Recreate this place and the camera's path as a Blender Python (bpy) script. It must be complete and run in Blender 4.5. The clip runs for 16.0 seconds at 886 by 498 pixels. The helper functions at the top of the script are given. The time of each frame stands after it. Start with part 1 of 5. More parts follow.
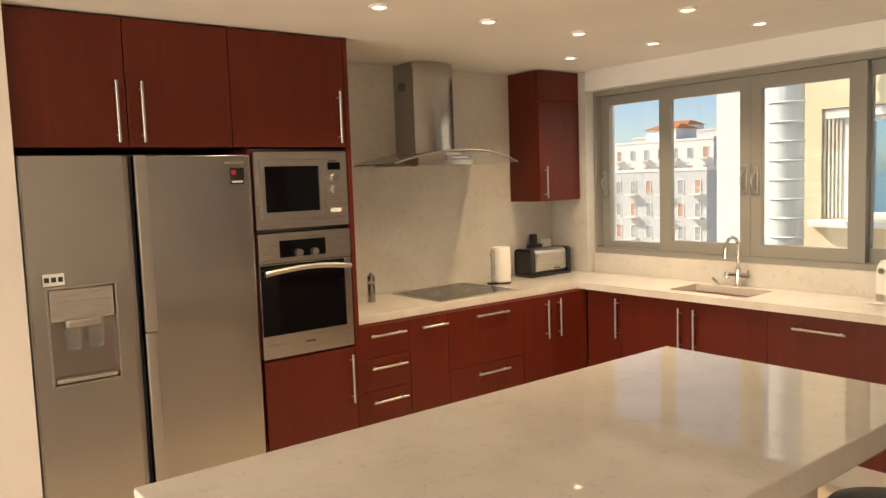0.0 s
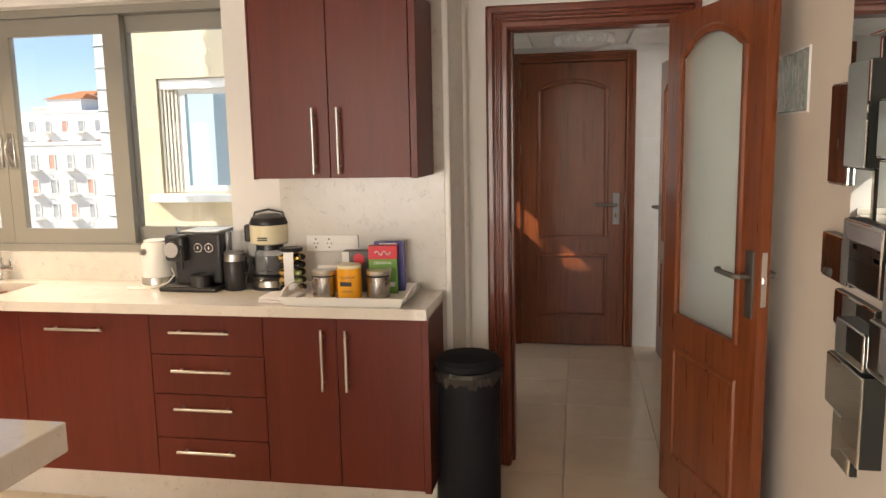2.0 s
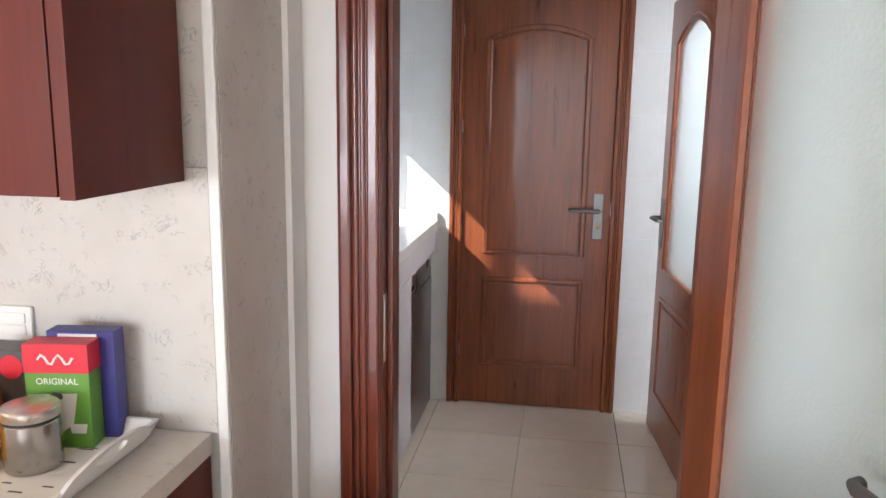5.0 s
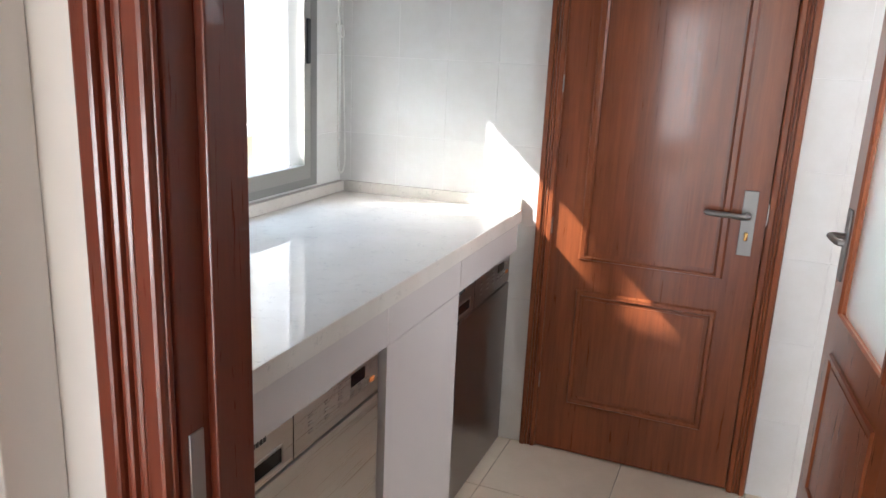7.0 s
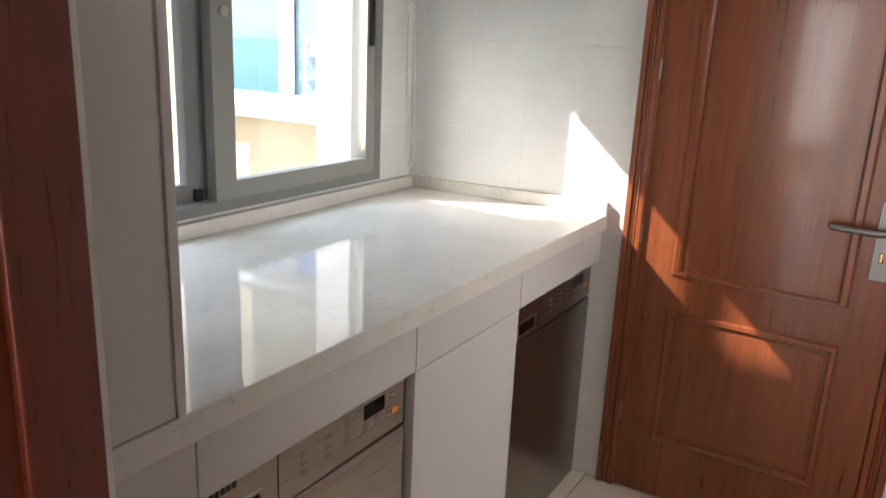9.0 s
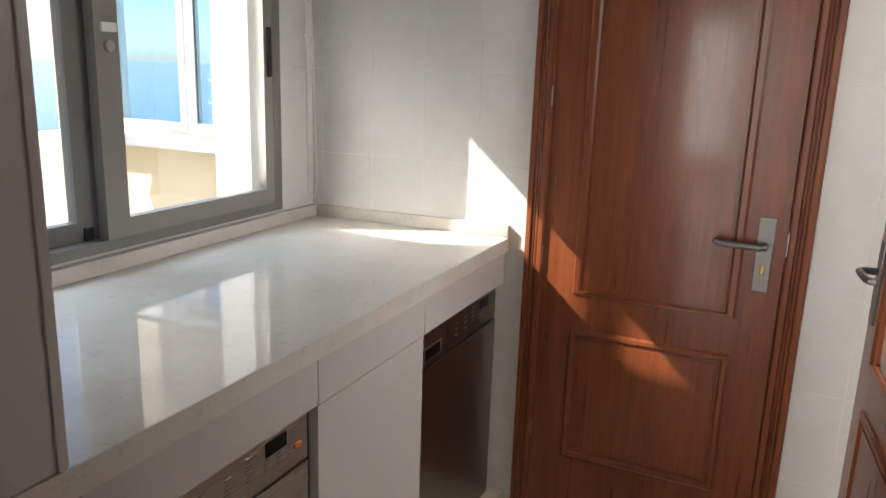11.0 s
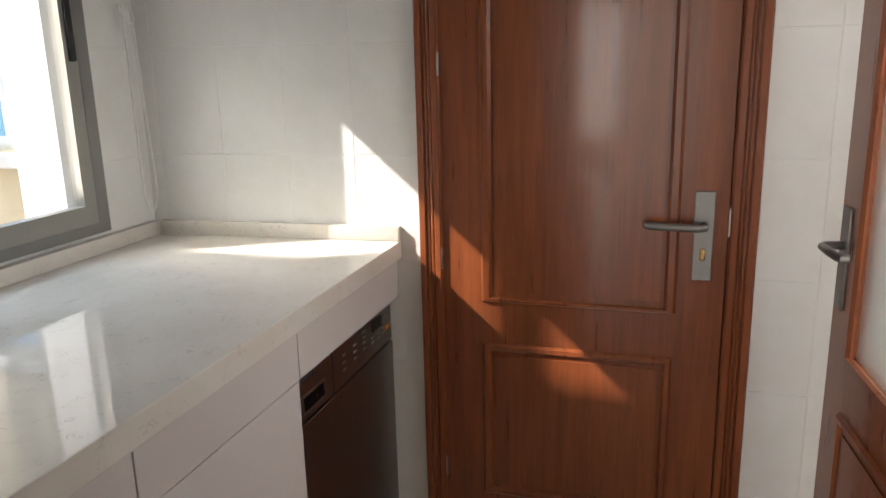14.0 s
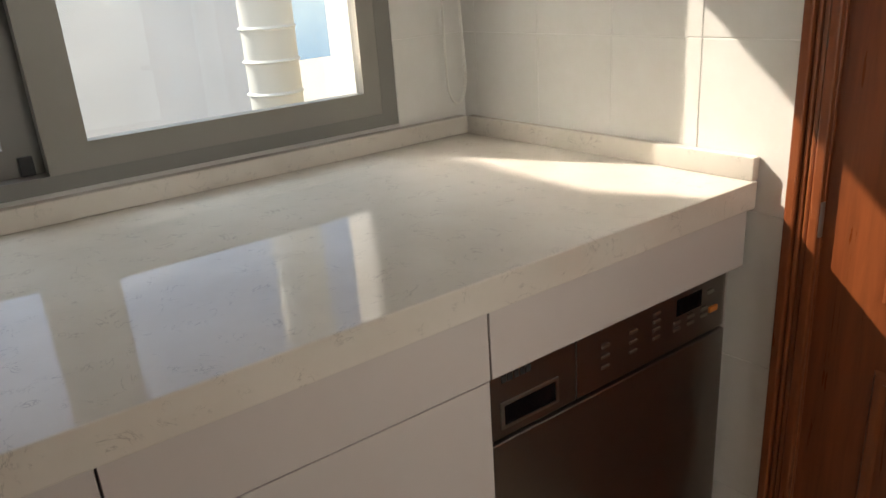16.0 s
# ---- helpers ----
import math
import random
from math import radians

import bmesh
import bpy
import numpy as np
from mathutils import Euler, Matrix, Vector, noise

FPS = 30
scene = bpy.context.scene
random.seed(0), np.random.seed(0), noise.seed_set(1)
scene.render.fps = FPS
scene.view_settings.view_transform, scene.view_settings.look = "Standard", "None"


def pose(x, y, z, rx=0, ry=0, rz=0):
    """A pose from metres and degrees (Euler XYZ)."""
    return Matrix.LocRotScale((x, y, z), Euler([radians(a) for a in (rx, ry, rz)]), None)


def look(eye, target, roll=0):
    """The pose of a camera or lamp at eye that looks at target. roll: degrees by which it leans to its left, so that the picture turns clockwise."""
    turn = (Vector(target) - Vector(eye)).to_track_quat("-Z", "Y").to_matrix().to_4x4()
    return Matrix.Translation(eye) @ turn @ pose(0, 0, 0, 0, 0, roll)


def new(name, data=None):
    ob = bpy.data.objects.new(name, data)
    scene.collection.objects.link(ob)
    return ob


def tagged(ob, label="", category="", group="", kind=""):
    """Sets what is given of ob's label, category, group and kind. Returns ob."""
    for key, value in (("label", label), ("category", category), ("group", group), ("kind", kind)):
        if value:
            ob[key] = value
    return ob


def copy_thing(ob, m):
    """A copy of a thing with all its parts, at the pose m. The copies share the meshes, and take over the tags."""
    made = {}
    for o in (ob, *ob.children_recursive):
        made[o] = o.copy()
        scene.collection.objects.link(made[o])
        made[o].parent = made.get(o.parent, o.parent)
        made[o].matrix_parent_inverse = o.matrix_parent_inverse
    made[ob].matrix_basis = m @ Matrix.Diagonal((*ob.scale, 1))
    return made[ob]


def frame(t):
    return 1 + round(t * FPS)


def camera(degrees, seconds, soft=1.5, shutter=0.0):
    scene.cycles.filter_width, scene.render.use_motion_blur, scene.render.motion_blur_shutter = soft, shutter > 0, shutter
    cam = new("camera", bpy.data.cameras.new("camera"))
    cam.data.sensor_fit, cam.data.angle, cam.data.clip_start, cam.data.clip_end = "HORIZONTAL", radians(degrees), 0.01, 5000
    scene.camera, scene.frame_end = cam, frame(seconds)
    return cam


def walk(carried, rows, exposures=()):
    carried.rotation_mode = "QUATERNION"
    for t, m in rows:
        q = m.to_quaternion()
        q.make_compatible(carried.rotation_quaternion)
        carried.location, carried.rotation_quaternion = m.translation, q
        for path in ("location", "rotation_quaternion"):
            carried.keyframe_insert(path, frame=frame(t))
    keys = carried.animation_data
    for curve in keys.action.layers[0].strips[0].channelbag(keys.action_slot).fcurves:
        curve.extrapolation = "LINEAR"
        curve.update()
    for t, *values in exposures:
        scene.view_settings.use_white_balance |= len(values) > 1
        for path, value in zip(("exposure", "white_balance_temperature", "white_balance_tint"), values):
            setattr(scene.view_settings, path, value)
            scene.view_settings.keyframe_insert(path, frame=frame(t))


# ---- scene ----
cam = camera(60.7, 16.0)
PATH = [
    (0, (0.242, -3.903, 1.561), (-1.33, -2.679, 1.38), -2.0),
    (0.5, (0.352, -3.702, 1.522), (-0.969, -2.217, 1.297), -1.4),
    (1, (0.459, -3.528, 1.517), (-0.498, -1.791, 1.254), -0.5),
    (1.5, (0.478, -3.3, 1.523), (-0.151, -1.422, 1.25), -1.2),
    (2, (0.54, -3.009, 1.513), (0.19, -1.061, 1.226), -1.1),
    (2.5, (0.625, -2.707, 1.518), (0.4, -0.743, 1.217), 0.7),
    (3, (0.607, -2.416, 1.525), (0.42, -0.448, 1.222), -0.3),
    (3.5, (0.63, -2.133, 1.515), (0.447, -0.165, 1.211), -0.1),
    (4, (0.648, -1.841, 1.513), (0.38, 0.113, 1.183), 1.6),
    (4.2, (0.634, -1.729, 1.504), (0.35, 0.222, 1.166), 1.4),
    (6.3, (0.689, -0.56, 1.517), (0.248, 1.345, 1.097), 0.5),
    (6.5, (0.748, -0.464, 1.508), (0.222, 1.416, 1.072), 0.7),
    (7, (0.789, -0.249, 1.525), (0.069, 1.547, 1.018), 2.6),
    (7.5, (0.796, -0.098, 1.485), (-0.068, 1.62, 0.939), 3.7),
    (8, (0.748, 0.005, 1.469), (-0.181, 1.69, 0.924), 4.3),
    (8.2, (0.765, 0.033, 1.472), (-0.191, 1.704, 0.929), 4.2),
    (10.3, (0.844, 0.134, 1.491), (-0.139, 1.8, 0.982), 0.5),
    (10.5, (0.851, 0.123, 1.487), (-0.075, 1.82, 0.974), 1.0),
    (11, (0.867, 0.116, 1.511), (0.045, 1.878, 1.041), 1.9),
    (11.5, (0.862, 0.083, 1.554), (0.076, 1.892, 1.225), 1.8),
    (12, (0.851, 0.046, 1.559), (0.089, 1.875, 1.284), 1.4),
    (12.5, (0.838, 0.108, 1.539), (0.097, 1.94, 1.228), 1.1),
    (13, (0.744, 0.253, 1.484), (0.116, 2.118, 1.126), -0.8),
    (13.5, (0.734, 0.39, 1.439), (0.196, 2.272, 1.031), -1.6),
    (14, (0.731, 0.548, 1.429), (0.156, 2.405, 0.955), -1.4),
    (14.5, (0.666, 0.75, 1.391), (-0.048, 2.545, 0.873), -2.7),
    (15, (0.673, 0.922, 1.367), (-0.287, 2.574, 0.775), -2.6),
    (15.5, (0.733, 1.129, 1.368), (-0.538, 2.532, 0.723), -2.3),
    (16, (0.727, 1.284, 1.34), (-0.805, 2.365, 0.644), -4.0),
]
EXPOSURES = [(0, 0.4, 7300, 10), (0.5, 0.42, 7400, 10), (1.0, 0.45, 7300, 10), (1.5, 0.58, 7100, 10), (2.0, 0.8, 6700, 10), (2.5, 1.12, 5900, 10), (4, 1.5, 5400, 10), (6.5, 2.0, 5450, 10), (7, 1.85, 5700, 10), (8.2, 1.7, 6000, 10), (10.5, 1.35, 6200, 10), (12.5, 1.1, 6300, 10), (14.5, 1.15, 6300, 10), (16, 0.78, 7000, 10)]
walk(cam, [(t, look(eye, target, roll)) for t, eye, target, roll in PATH], EXPOSURES)

# ---- world, sun, lights ----
SUN_DIR = Vector((1.0, 0.56, -0.92)).normalized()
world = bpy.data.worlds.new("sky")
scene.world = world
world.use_nodes = True
wn = world.node_tree.nodes
wl = world.node_tree.links
sky = wn.new("ShaderNodeTexSky")
sky.sky_type = "NISHITA"
sky.sun_disc = False
sky.sun_elevation = math.asin(-SUN_DIR.z)
sky.sun_rotation = math.atan2(-SUN_DIR.x, -SUN_DIR.y)
sky.air_density, sky.dust_density, sky.ozone_density = 0.7, 0.6, 2.0
wl.new(sky.outputs[0], wn["Background"].inputs[0])
wn["Background"].inputs[1].default_value = 0.13

sun = new("sun", bpy.data.lights.new("sun", "SUN"))
sun.data.energy, sun.data.angle, sun.data.color = 5.0, radians(0.5), (1.0, 0.93, 0.82)
sun.matrix_world = look((-8, -5, 9), Vector((-8, -5, 9)) + SUN_DIR)


def area_lamp(name, eye, target, w, h, power, color):
    ob = new(name, bpy.data.lights.new(name, "AREA"))
    ob.data.shape, ob.data.size, ob.data.size_y = "RECTANGLE", w, h
    ob.data.energy, ob.data.color = power, color
    ob.matrix_world = look(eye, target)
    return ob


# fill lamp added behind the walk for daylight from the unseen living room
area_lamp("rear_fill", (-1.5, -7.0, 1.3), (1.2, -1.6, 1.0), 3.0, 2.0, 115, (1.0, 0.92, 0.83))
# lamp added out of view above the kitchen window to lift its daylight
area_lamp("window_fill", (-2.1, 0.85, 2.85), (-2.3, -1.6, 0.9), 2.2, 0.7, 12, (0.92, 0.96, 1.0))
# added lamps: a large sky fill high over the court, a fill in the side room
area_lamp("utility_sky_fill", (-3.2, 1.9, 6.4), (-0.9, 1.75, 1.0), 4.6, 3.2, 190, (0.70, 0.86, 1.0))
area_lamp("side_room_fill", (2.05, 2.05, 1.5), (0.5, 1.8, 0.7), 0.9, 1.3, 13, (1.0, 0.95, 0.90))

# ---- materials ----
def mat(name, color=(0.8, 0.8, 0.8), rough=0.5, metal=0.0, coat=0.0, trans=0.0, ior=1.45, emit=None, strength=0.0):
    m = bpy.data.materials.new(name)
    m.use_nodes = True
    p = m.node_tree.nodes["Principled BSDF"]
    p.inputs["Base Color"].default_value = (*color, 1)
    p.inputs["Roughness"].default_value = rough
    p.inputs["Metallic"].default_value = metal
    p.inputs["Coat Weight"].default_value = coat
    p.inputs["Coat Roughness"].default_value = 0.08
    p.inputs["Transmission Weight"].default_value = trans
    p.inputs["IOR"].default_value = ior
    if emit:
        p.inputs["Emission Color"].default_value = (*emit, 1)
        p.inputs["Emission Strength"].default_value = strength
    return m


def nodes_of(m):
    t = m.node_tree
    return t.nodes, t.links, t.nodes["Principled BSDF"]


def coords(m, scale=(1, 1, 1)):
    n, l, p = nodes_of(m)
    g = n.new("ShaderNodeNewGeometry")
    mp = n.new("ShaderNodeMapping")
    mp.inputs["Scale"].default_value = scale
    l.new(g.outputs["Position"], mp.inputs[0])
    return mp.outputs[0]


def tex(m, vec, scale, detail=4.0, rough=0.55, distort=0.0):
    n, l, p = nodes_of(m)
    t = n.new("ShaderNodeTexNoise")
    t.inputs["Scale"].default_value, t.inputs["Detail"].default_value = scale, detail
    t.inputs["Roughness"].default_value, t.inputs["Distortion"].default_value = rough, distort
    l.new(vec, t.inputs["Vector"])
    return t.outputs["Fac"]


def ramp(m, fac, stops):
    n, l, p = nodes_of(m)
    r = n.new("ShaderNodeValToRGB")
    e = r.color_ramp.elements
    while len(e) < len(stops):
        e.new(0.5)
    for k, (pos, c) in zip(e, stops):
        k.position, k.color = pos, (*c, 1)
    l.new(fac, r.inputs[0])
    return r.outputs[0]


def mix(m, fac, a, b, mode="MIX"):
    n, l, p = nodes_of(m)
    x = n.new("ShaderNodeMix")
    x.data_type, x.blend_type = "RGBA", mode
    if isinstance(fac, float):
        x.inputs[0].default_value = fac
    else:
        l.new(fac, x.inputs[0])
    for s, v in ((6, a), (7, b)):
        if isinstance(v, tuple):
            x.inputs[s].default_value = (*v, 1)
        else:
            l.new(v, x.inputs[s])
    return x.outputs[2]


def bump(m, fac, strength=0.1, dist=0.01):
    n, l, p = nodes_of(m)
    b = n.new("ShaderNodeBump")
    b.inputs["Strength"].default_value, b.inputs["Distance"].default_value = strength, dist
    l.new(fac, b.inputs["Height"])
    l.new(b.outputs[0], p.inputs["Normal"])


def rough_from(m, fac, lo, hi):
    n, l, p = nodes_of(m)
    r = n.new("ShaderNodeMapRange")
    r.inputs["To Min"].default_value, r.inputs["To Max"].default_value = lo, hi
    l.new(fac, r.inputs[0])
    l.new(r.outputs[0], p.inputs["Roughness"])


def painted(name, color, rough=0.6, grain=0.06, var=0.04):
    m = mat(name, color, rough)
    n, l, p = nodes_of(m)
    v = coords(m)
    f = tex(m, v, 1.7, 5)
    dark = tuple(c * (1 - var * 2) for c in color)
    l.new(ramp(m, f, [(0.3, dark), (0.7, color)]), p.inputs["Base Color"])
    bump(m, tex(m, v, 180, 3), grain, 0.002)
    return m


def wooden(name, dark, mid, light, axis, rough=0.35, coat=0.25, scale=1.0):
    """Veneer with long grain along one axis (0 x, 1 y, 2 z)."""
    m = mat(name, mid, rough, coat=coat)
    n, l, p = nodes_of(m)
    s = [26.0 * scale] * 3
    s[axis] = 1.6 * scale
    tc = n.new("ShaderNodeTexCoord")
    inf = n.new("ShaderNodeObjectInfo")
    add = n.new("ShaderNodeVectorMath")
    add.operation = "ADD"
    l.new(tc.outputs["Object"], add.inputs[0])
    mul = n.new("ShaderNodeMath")
    mul.operation = "MULTIPLY"
    mul.inputs[1].default_value = 7.0
    l.new(inf.outputs["Random"], mul.inputs[0])
    l.new(mul.outputs[0], add.inputs[1])
    mp = n.new("ShaderNodeMapping")
    mp.inputs["Scale"].default_value = s
    l.new(add.outputs[0], mp.inputs[0])
    fine = tex(m, mp.outputs[0], 2.2, 8, 0.65, 0.6)
    mp2 = n.new("ShaderNodeMapping")
    mp2.inputs["Scale"].default_value = [k * 0.22 for k in s]
    l.new(add.outputs[0], mp2.inputs[0])
    broad = tex(m, mp2.outputs[0], 1.4, 3, 0.5, 1.2)
    c1 = ramp(m, fine, [(0.28, dark), (0.5, mid), (0.75, light)])
    c2 = ramp(m, broad, [(0.3, dark), (0.7, light)])
    l.new(mix(m, 0.38, c1, c2), p.inputs["Base Color"])
    bump(m, fine, 0.05, 0.002)
    rough_from(m, fine, rough - 0.05, rough + 0.1)
    return m


def quartz(name, base, vein, rough=0.09, amount=0.5):
    """Polished engineered stone: soft mottling and short dark hairline veins."""
    m = mat(name, base, rough)
    n, l, p = nodes_of(m)
    v = coords(m)
    cloud = tex(m, v, 5, 6, 0.6)
    warm = tuple(c * k for c, k in zip(base, (0.90, 0.885, 0.865)))
    c = ramp(m, cloud, [(0.3, warm), (0.65, base)])
    wob = tex(m, v, 14, 5, 0.6, 2.4)
    line = n.new("ShaderNodeMath")
    line.operation = "SUBTRACT"
    line.inputs[1].default_value = 0.5
    l.new(wob, line.inputs[0])
    ab = n.new("ShaderNodeMath")
    ab.operation = "ABSOLUTE"
    l.new(line.outputs[0], ab.inputs[0])
    thin = ramp(m, ab.outputs[0], [(0.0, (1, 1, 1)), (0.016, (0, 0, 0))])
    where = ramp(m, tex(m, v, 26, 3, 0.5), [(0.52, (0, 0, 0)), (0.62, (1, 1, 1))])
    mask = mix(m, 1.0, thin, where, "MULTIPLY")
    amt = mix(m, 1.0, mask, (amount, amount, amount), "MULTIPLY")
    l.new(mix(m, amt, c, vein), p.inputs["Base Color"])
    rough_from(m, tex(m, v, 40, 4), rough * 0.7, rough * 1.5)
    return m


def brushed(name, color, rough, axis, aniso_scale=520.0):
    m = mat(name, color, rough, 1.0)
    s = [aniso_scale] * 3
    s[axis] = 2.0
    v = coords(m, s)
    f = tex(m, v, 1.0, 3)
    rough_from(m, f, rough * 0.88, rough * 1.15)
    return m


def tile_mat(name, base, var, rough):
    m = mat(name, base, rough)
    n, l, p = nodes_of(m)
    v = coords(m)
    inf = n.new("ShaderNodeObjectInfo")
    shade = ramp(m, inf.outputs["Random"], [(0.0, tuple(c * (1 - var) for c in base)), (1.0, base)])
    f = ramp(m, tex(m, v, 9, 6, 0.65), [(0.3, (0.93, 0.92, 0.90)), (0.7, (1, 1, 1))])
    l.new(mix(m, 1.0, shade, f, "MULTIPLY"), p.inputs["Base Color"])
    rough_from(m, tex(m, v, 30, 4), rough * 0.8, rough * 1.4)
    bump(m, tex(m, v, 12, 2), 0.02, 0.003)
    return m


WALL = painted("wall_paint", (0.74, 0.68, 0.62), 0.65)
WHITE_WALL = painted("white_wall_paint", (0.80, 0.79, 0.77), 0.6)
CEIL = painted("ceiling_paint", (0.80, 0.78, 0.74), 0.7)
CHERRY = wooden("cherry_front", (0.082, 0.0108, 0.0052), (0.102, 0.0135, 0.0065), (0.126, 0.0185, 0.0085), 2, 0.36, 0.0)
CHERRY.node_tree.nodes["Principled BSDF"].inputs["IOR"].default_value = 1.36
SAPELE = wooden("sapele_door", (0.118, 0.029, 0.009), (0.205, 0.053, 0.017), (0.285, 0.082, 0.027), 2, 0.27, 0.2)
SAPELE_H = wooden("sapele_rail", (0.118, 0.029, 0.009), (0.205, 0.053, 0.017), (0.285, 0.082, 0.027), 0, 0.27, 0.2)
DARKWOOD = wooden("dark_architrave", (0.108, 0.021, 0.010), (0.14, 0.029, 0.0135), (0.172, 0.038, 0.018), 2, 0.27, 0.35, 2.6)
QUARTZ = quartz("white_quartz", (0.67, 0.63, 0.575), (0.26, 0.24, 0.23), 0.018, 0.5)
SPLASH = quartz("splashback_quartz", (0.62, 0.60, 0.56), (0.22, 0.22, 0.23), 0.16, 0.75)
STEEL = brushed("brushed_steel", (0.42, 0.405, 0.39), 0.21, 2)
STEEL_H = brushed("brushed_steel_level", (0.58, 0.56, 0.53), 0.28, 1)
STEEL_DARK = painted("dark_steel", (0.30, 0.275, 0.26), 0.3, 0.01, 0.03)
STEEL_DARK.node_tree.nodes["Principled BSDF"].inputs["Metallic"].default_value = 1.0
CHROME = mat("chrome", (0.82, 0.82, 0.82), 0.07, 1.0)
HINGE = mat("hinge_steel", (0.36, 0.35, 0.34), 0.4, 1.0)
SATIN = mat("satin_metal", (0.47, 0.455, 0.435), 0.34, 1.0)
PLATE = brushed("grey_handle_steel", (0.25, 0.24, 0.23), 0.48, 2)
ALU = painted("grey_aluminium", (0.27, 0.26, 0.235), 0.36, 0.02)
ALU2 = painted("dark_aluminium", (0.20, 0.195, 0.185), 0.36, 0.02)
RUBBER = mat("black_rubber", (0.015, 0.015, 0.016), 0.6)
BLACK = mat("black_plastic", (0.018, 0.018, 0.02), 0.28)
BLACKGLASS = mat("black_glass", (0.004, 0.004, 0.005), 0.05, ior=1.3)
HOBGLASS = mat("hob_glass", (0.02, 0.021, 0.02), 0.1, ior=1.33)
CREAM = mat("cream_plastic", (0.72, 0.66, 0.46), 0.25)
WHITEP = mat("white_plastic", (0.78, 0.77, 0.74), 0.28)
PANELWHITE = painted("white_lacquer", (0.57, 0.525, 0.505), 0.22, 0.01, 0.02)
PAPER = painted("paper", (0.82, 0.80, 0.76), 0.85, 0.2)
GLASS = mat("window_glass", (1, 1, 1), 0.0, trans=1.0, ior=1.45)
CLEAR = mat("clear_plastic", (0.85, 0.88, 0.9), 0.05, trans=0.95, ior=1.3)
FROST = mat("frosted_glass", (0.86, 0.93, 0.91), 0.34, trans=0.85, ior=1.3)
bump(FROST, tex(FROST, coords(FROST), 120, 2), 0.25, 0.004)
BLOCK = mat("glass_block", (0.24, 0.29, 0.275), 0.05, trans=0.15, ior=1.45)
bump(BLOCK, tex(BLOCK, coords(BLOCK), 24, 2, 0.5, 1.5), 0.5, 0.02)
MIRROR = mat("mirror", (0.86, 0.88, 0.87), 0.01, 1.0)
DARKEDGE = mat("dark_mirror_edge", (0.02, 0.022, 0.02), 0.3)
GROUT = painted("grout", (0.55, 0.50, 0.44), 0.8)
GROUT_W = painted("white_grout", (0.84, 0.83, 0.81), 0.8)
FLOOR_TILE = tile_mat("floor_tile", (0.77, 0.66, 0.52), 0.05, 0.11)
WALL_TILE = tile_mat("wall_tile", (0.76, 0.755, 0.735), 0.03, 0.2)
BINBLACK = painted("matt_black_bin", (0.008, 0.009, 0.012), 0.6, 0.03)
BINBLACK.node_tree.nodes["Principled BSDF"].inputs["IOR"].default_value = 1.25
LAMP_ON = mat("lamp_lens", (1, 1, 1), 0.4, emit=(1.0, 0.80, 0.52), strength=5)
OPAL = mat("opal_lamp_glass", (0.88, 0.88, 0.86), 0.2)
YELLOW = mat("yellow_tin", (0.80, 0.36, 0.02), 0.3)
RED = mat("red_card", (0.62, 0.02, 0.04), 0.4)
GREEN = mat("green_card", (0.13, 0.30, 0.035), 0.4)
NAVY = mat("navy_card", (0.05, 0.045, 0.22), 0.4)
ORANGE = mat("orange_card", (0.62, 0.20, 0.04), 0.5)
GREYCARD = mat("grey_card", (0.10, 0.09, 0.09), 0.45)
GOLD = mat("gold_foil", (0.62, 0.42, 0.16), 0.25, 1.0)
FOILBLACK = mat("black_foil", (0.02, 0.02, 0.02), 0.3, 0.6)
FOILGREEN = mat("pale_green_foil", (0.35, 0.40, 0.20), 0.3, 0.6)
INK = mat("ink", (0.03, 0.03, 0.03), 0.6)
CLOTH = painted("white_cloth", (0.78, 0.74, 0.72), 0.9, 0.4)
CORD = mat("white_cord", (0.75, 0.74, 0.70), 0.5)
LEATHER = painted("black_leather", (0.012, 0.012, 0.013), 0.32, 0.1)
E_YELLOW = painted("ochre_render", (0.76, 0.64, 0.44), 0.9, 0.3)
E_WHITE = painted("white_render", (0.80, 0.78, 0.74), 0.9, 0.3)
E_CREAM = painted("cream_render", (0.70, 0.63, 0.52), 0.9, 0.3)
E_PALE = painted("pale_grey_render", (0.56, 0.57, 0.57), 0.9, 0.3)
E_ROOF = painted("terracotta", (0.50, 0.20, 0.08), 0.9, 0.3)
# Far window colours, paled to stand in for haze.
E_DARK = mat("hazed_grey_shutter", (0.34, 0.36, 0.37), 0.5)
E_RED = painted("hazed_red_paint", (0.50, 0.30, 0.24), 0.7)
# Blue of mirrored sky and sea is put into this pane tint.
E_GLASS = mat("sky_tint_glass", (0.58, 0.76, 0.85), 0.0, trans=1.0, ior=1.2)
SEA = mat("sea", (0.02, 0.10, 0.14), 0.12)
bump(SEA, tex(SEA, coords(SEA, (0.2, 0.2, 0.2)), 1.0, 6), 0.4, 0.5)
DUCT = painted("pale_duct_paint", (0.60, 0.63, 0.62), 0.6, 0.05)


# ---- mesh helpers ----
def bx(bm, x0, y0, z0, x1, y1, z1, bev=0.0, seg=2):
    r = bmesh.ops.create_cube(bm, size=1.0, matrix=Matrix.LocRotScale(((x0 + x1) / 2, (y0 + y1) / 2, (z0 + z1) / 2), None, (abs(x1 - x0), abs(y1 - y0), abs(z1 - z0))))
    if bev:
        es = {e for v in r["verts"] for e in v.link_edges}
        bmesh.ops.bevel(bm, geom=list(es), offset=bev, segments=seg, profile=0.5, affect="EDGES")
    return bm


def box(x0, y0, z0, x1, y1, z1, bev=0.0, seg=2):
    return bx(bmesh.new(), x0, y0, z0, x1, y1, z1, bev, seg)


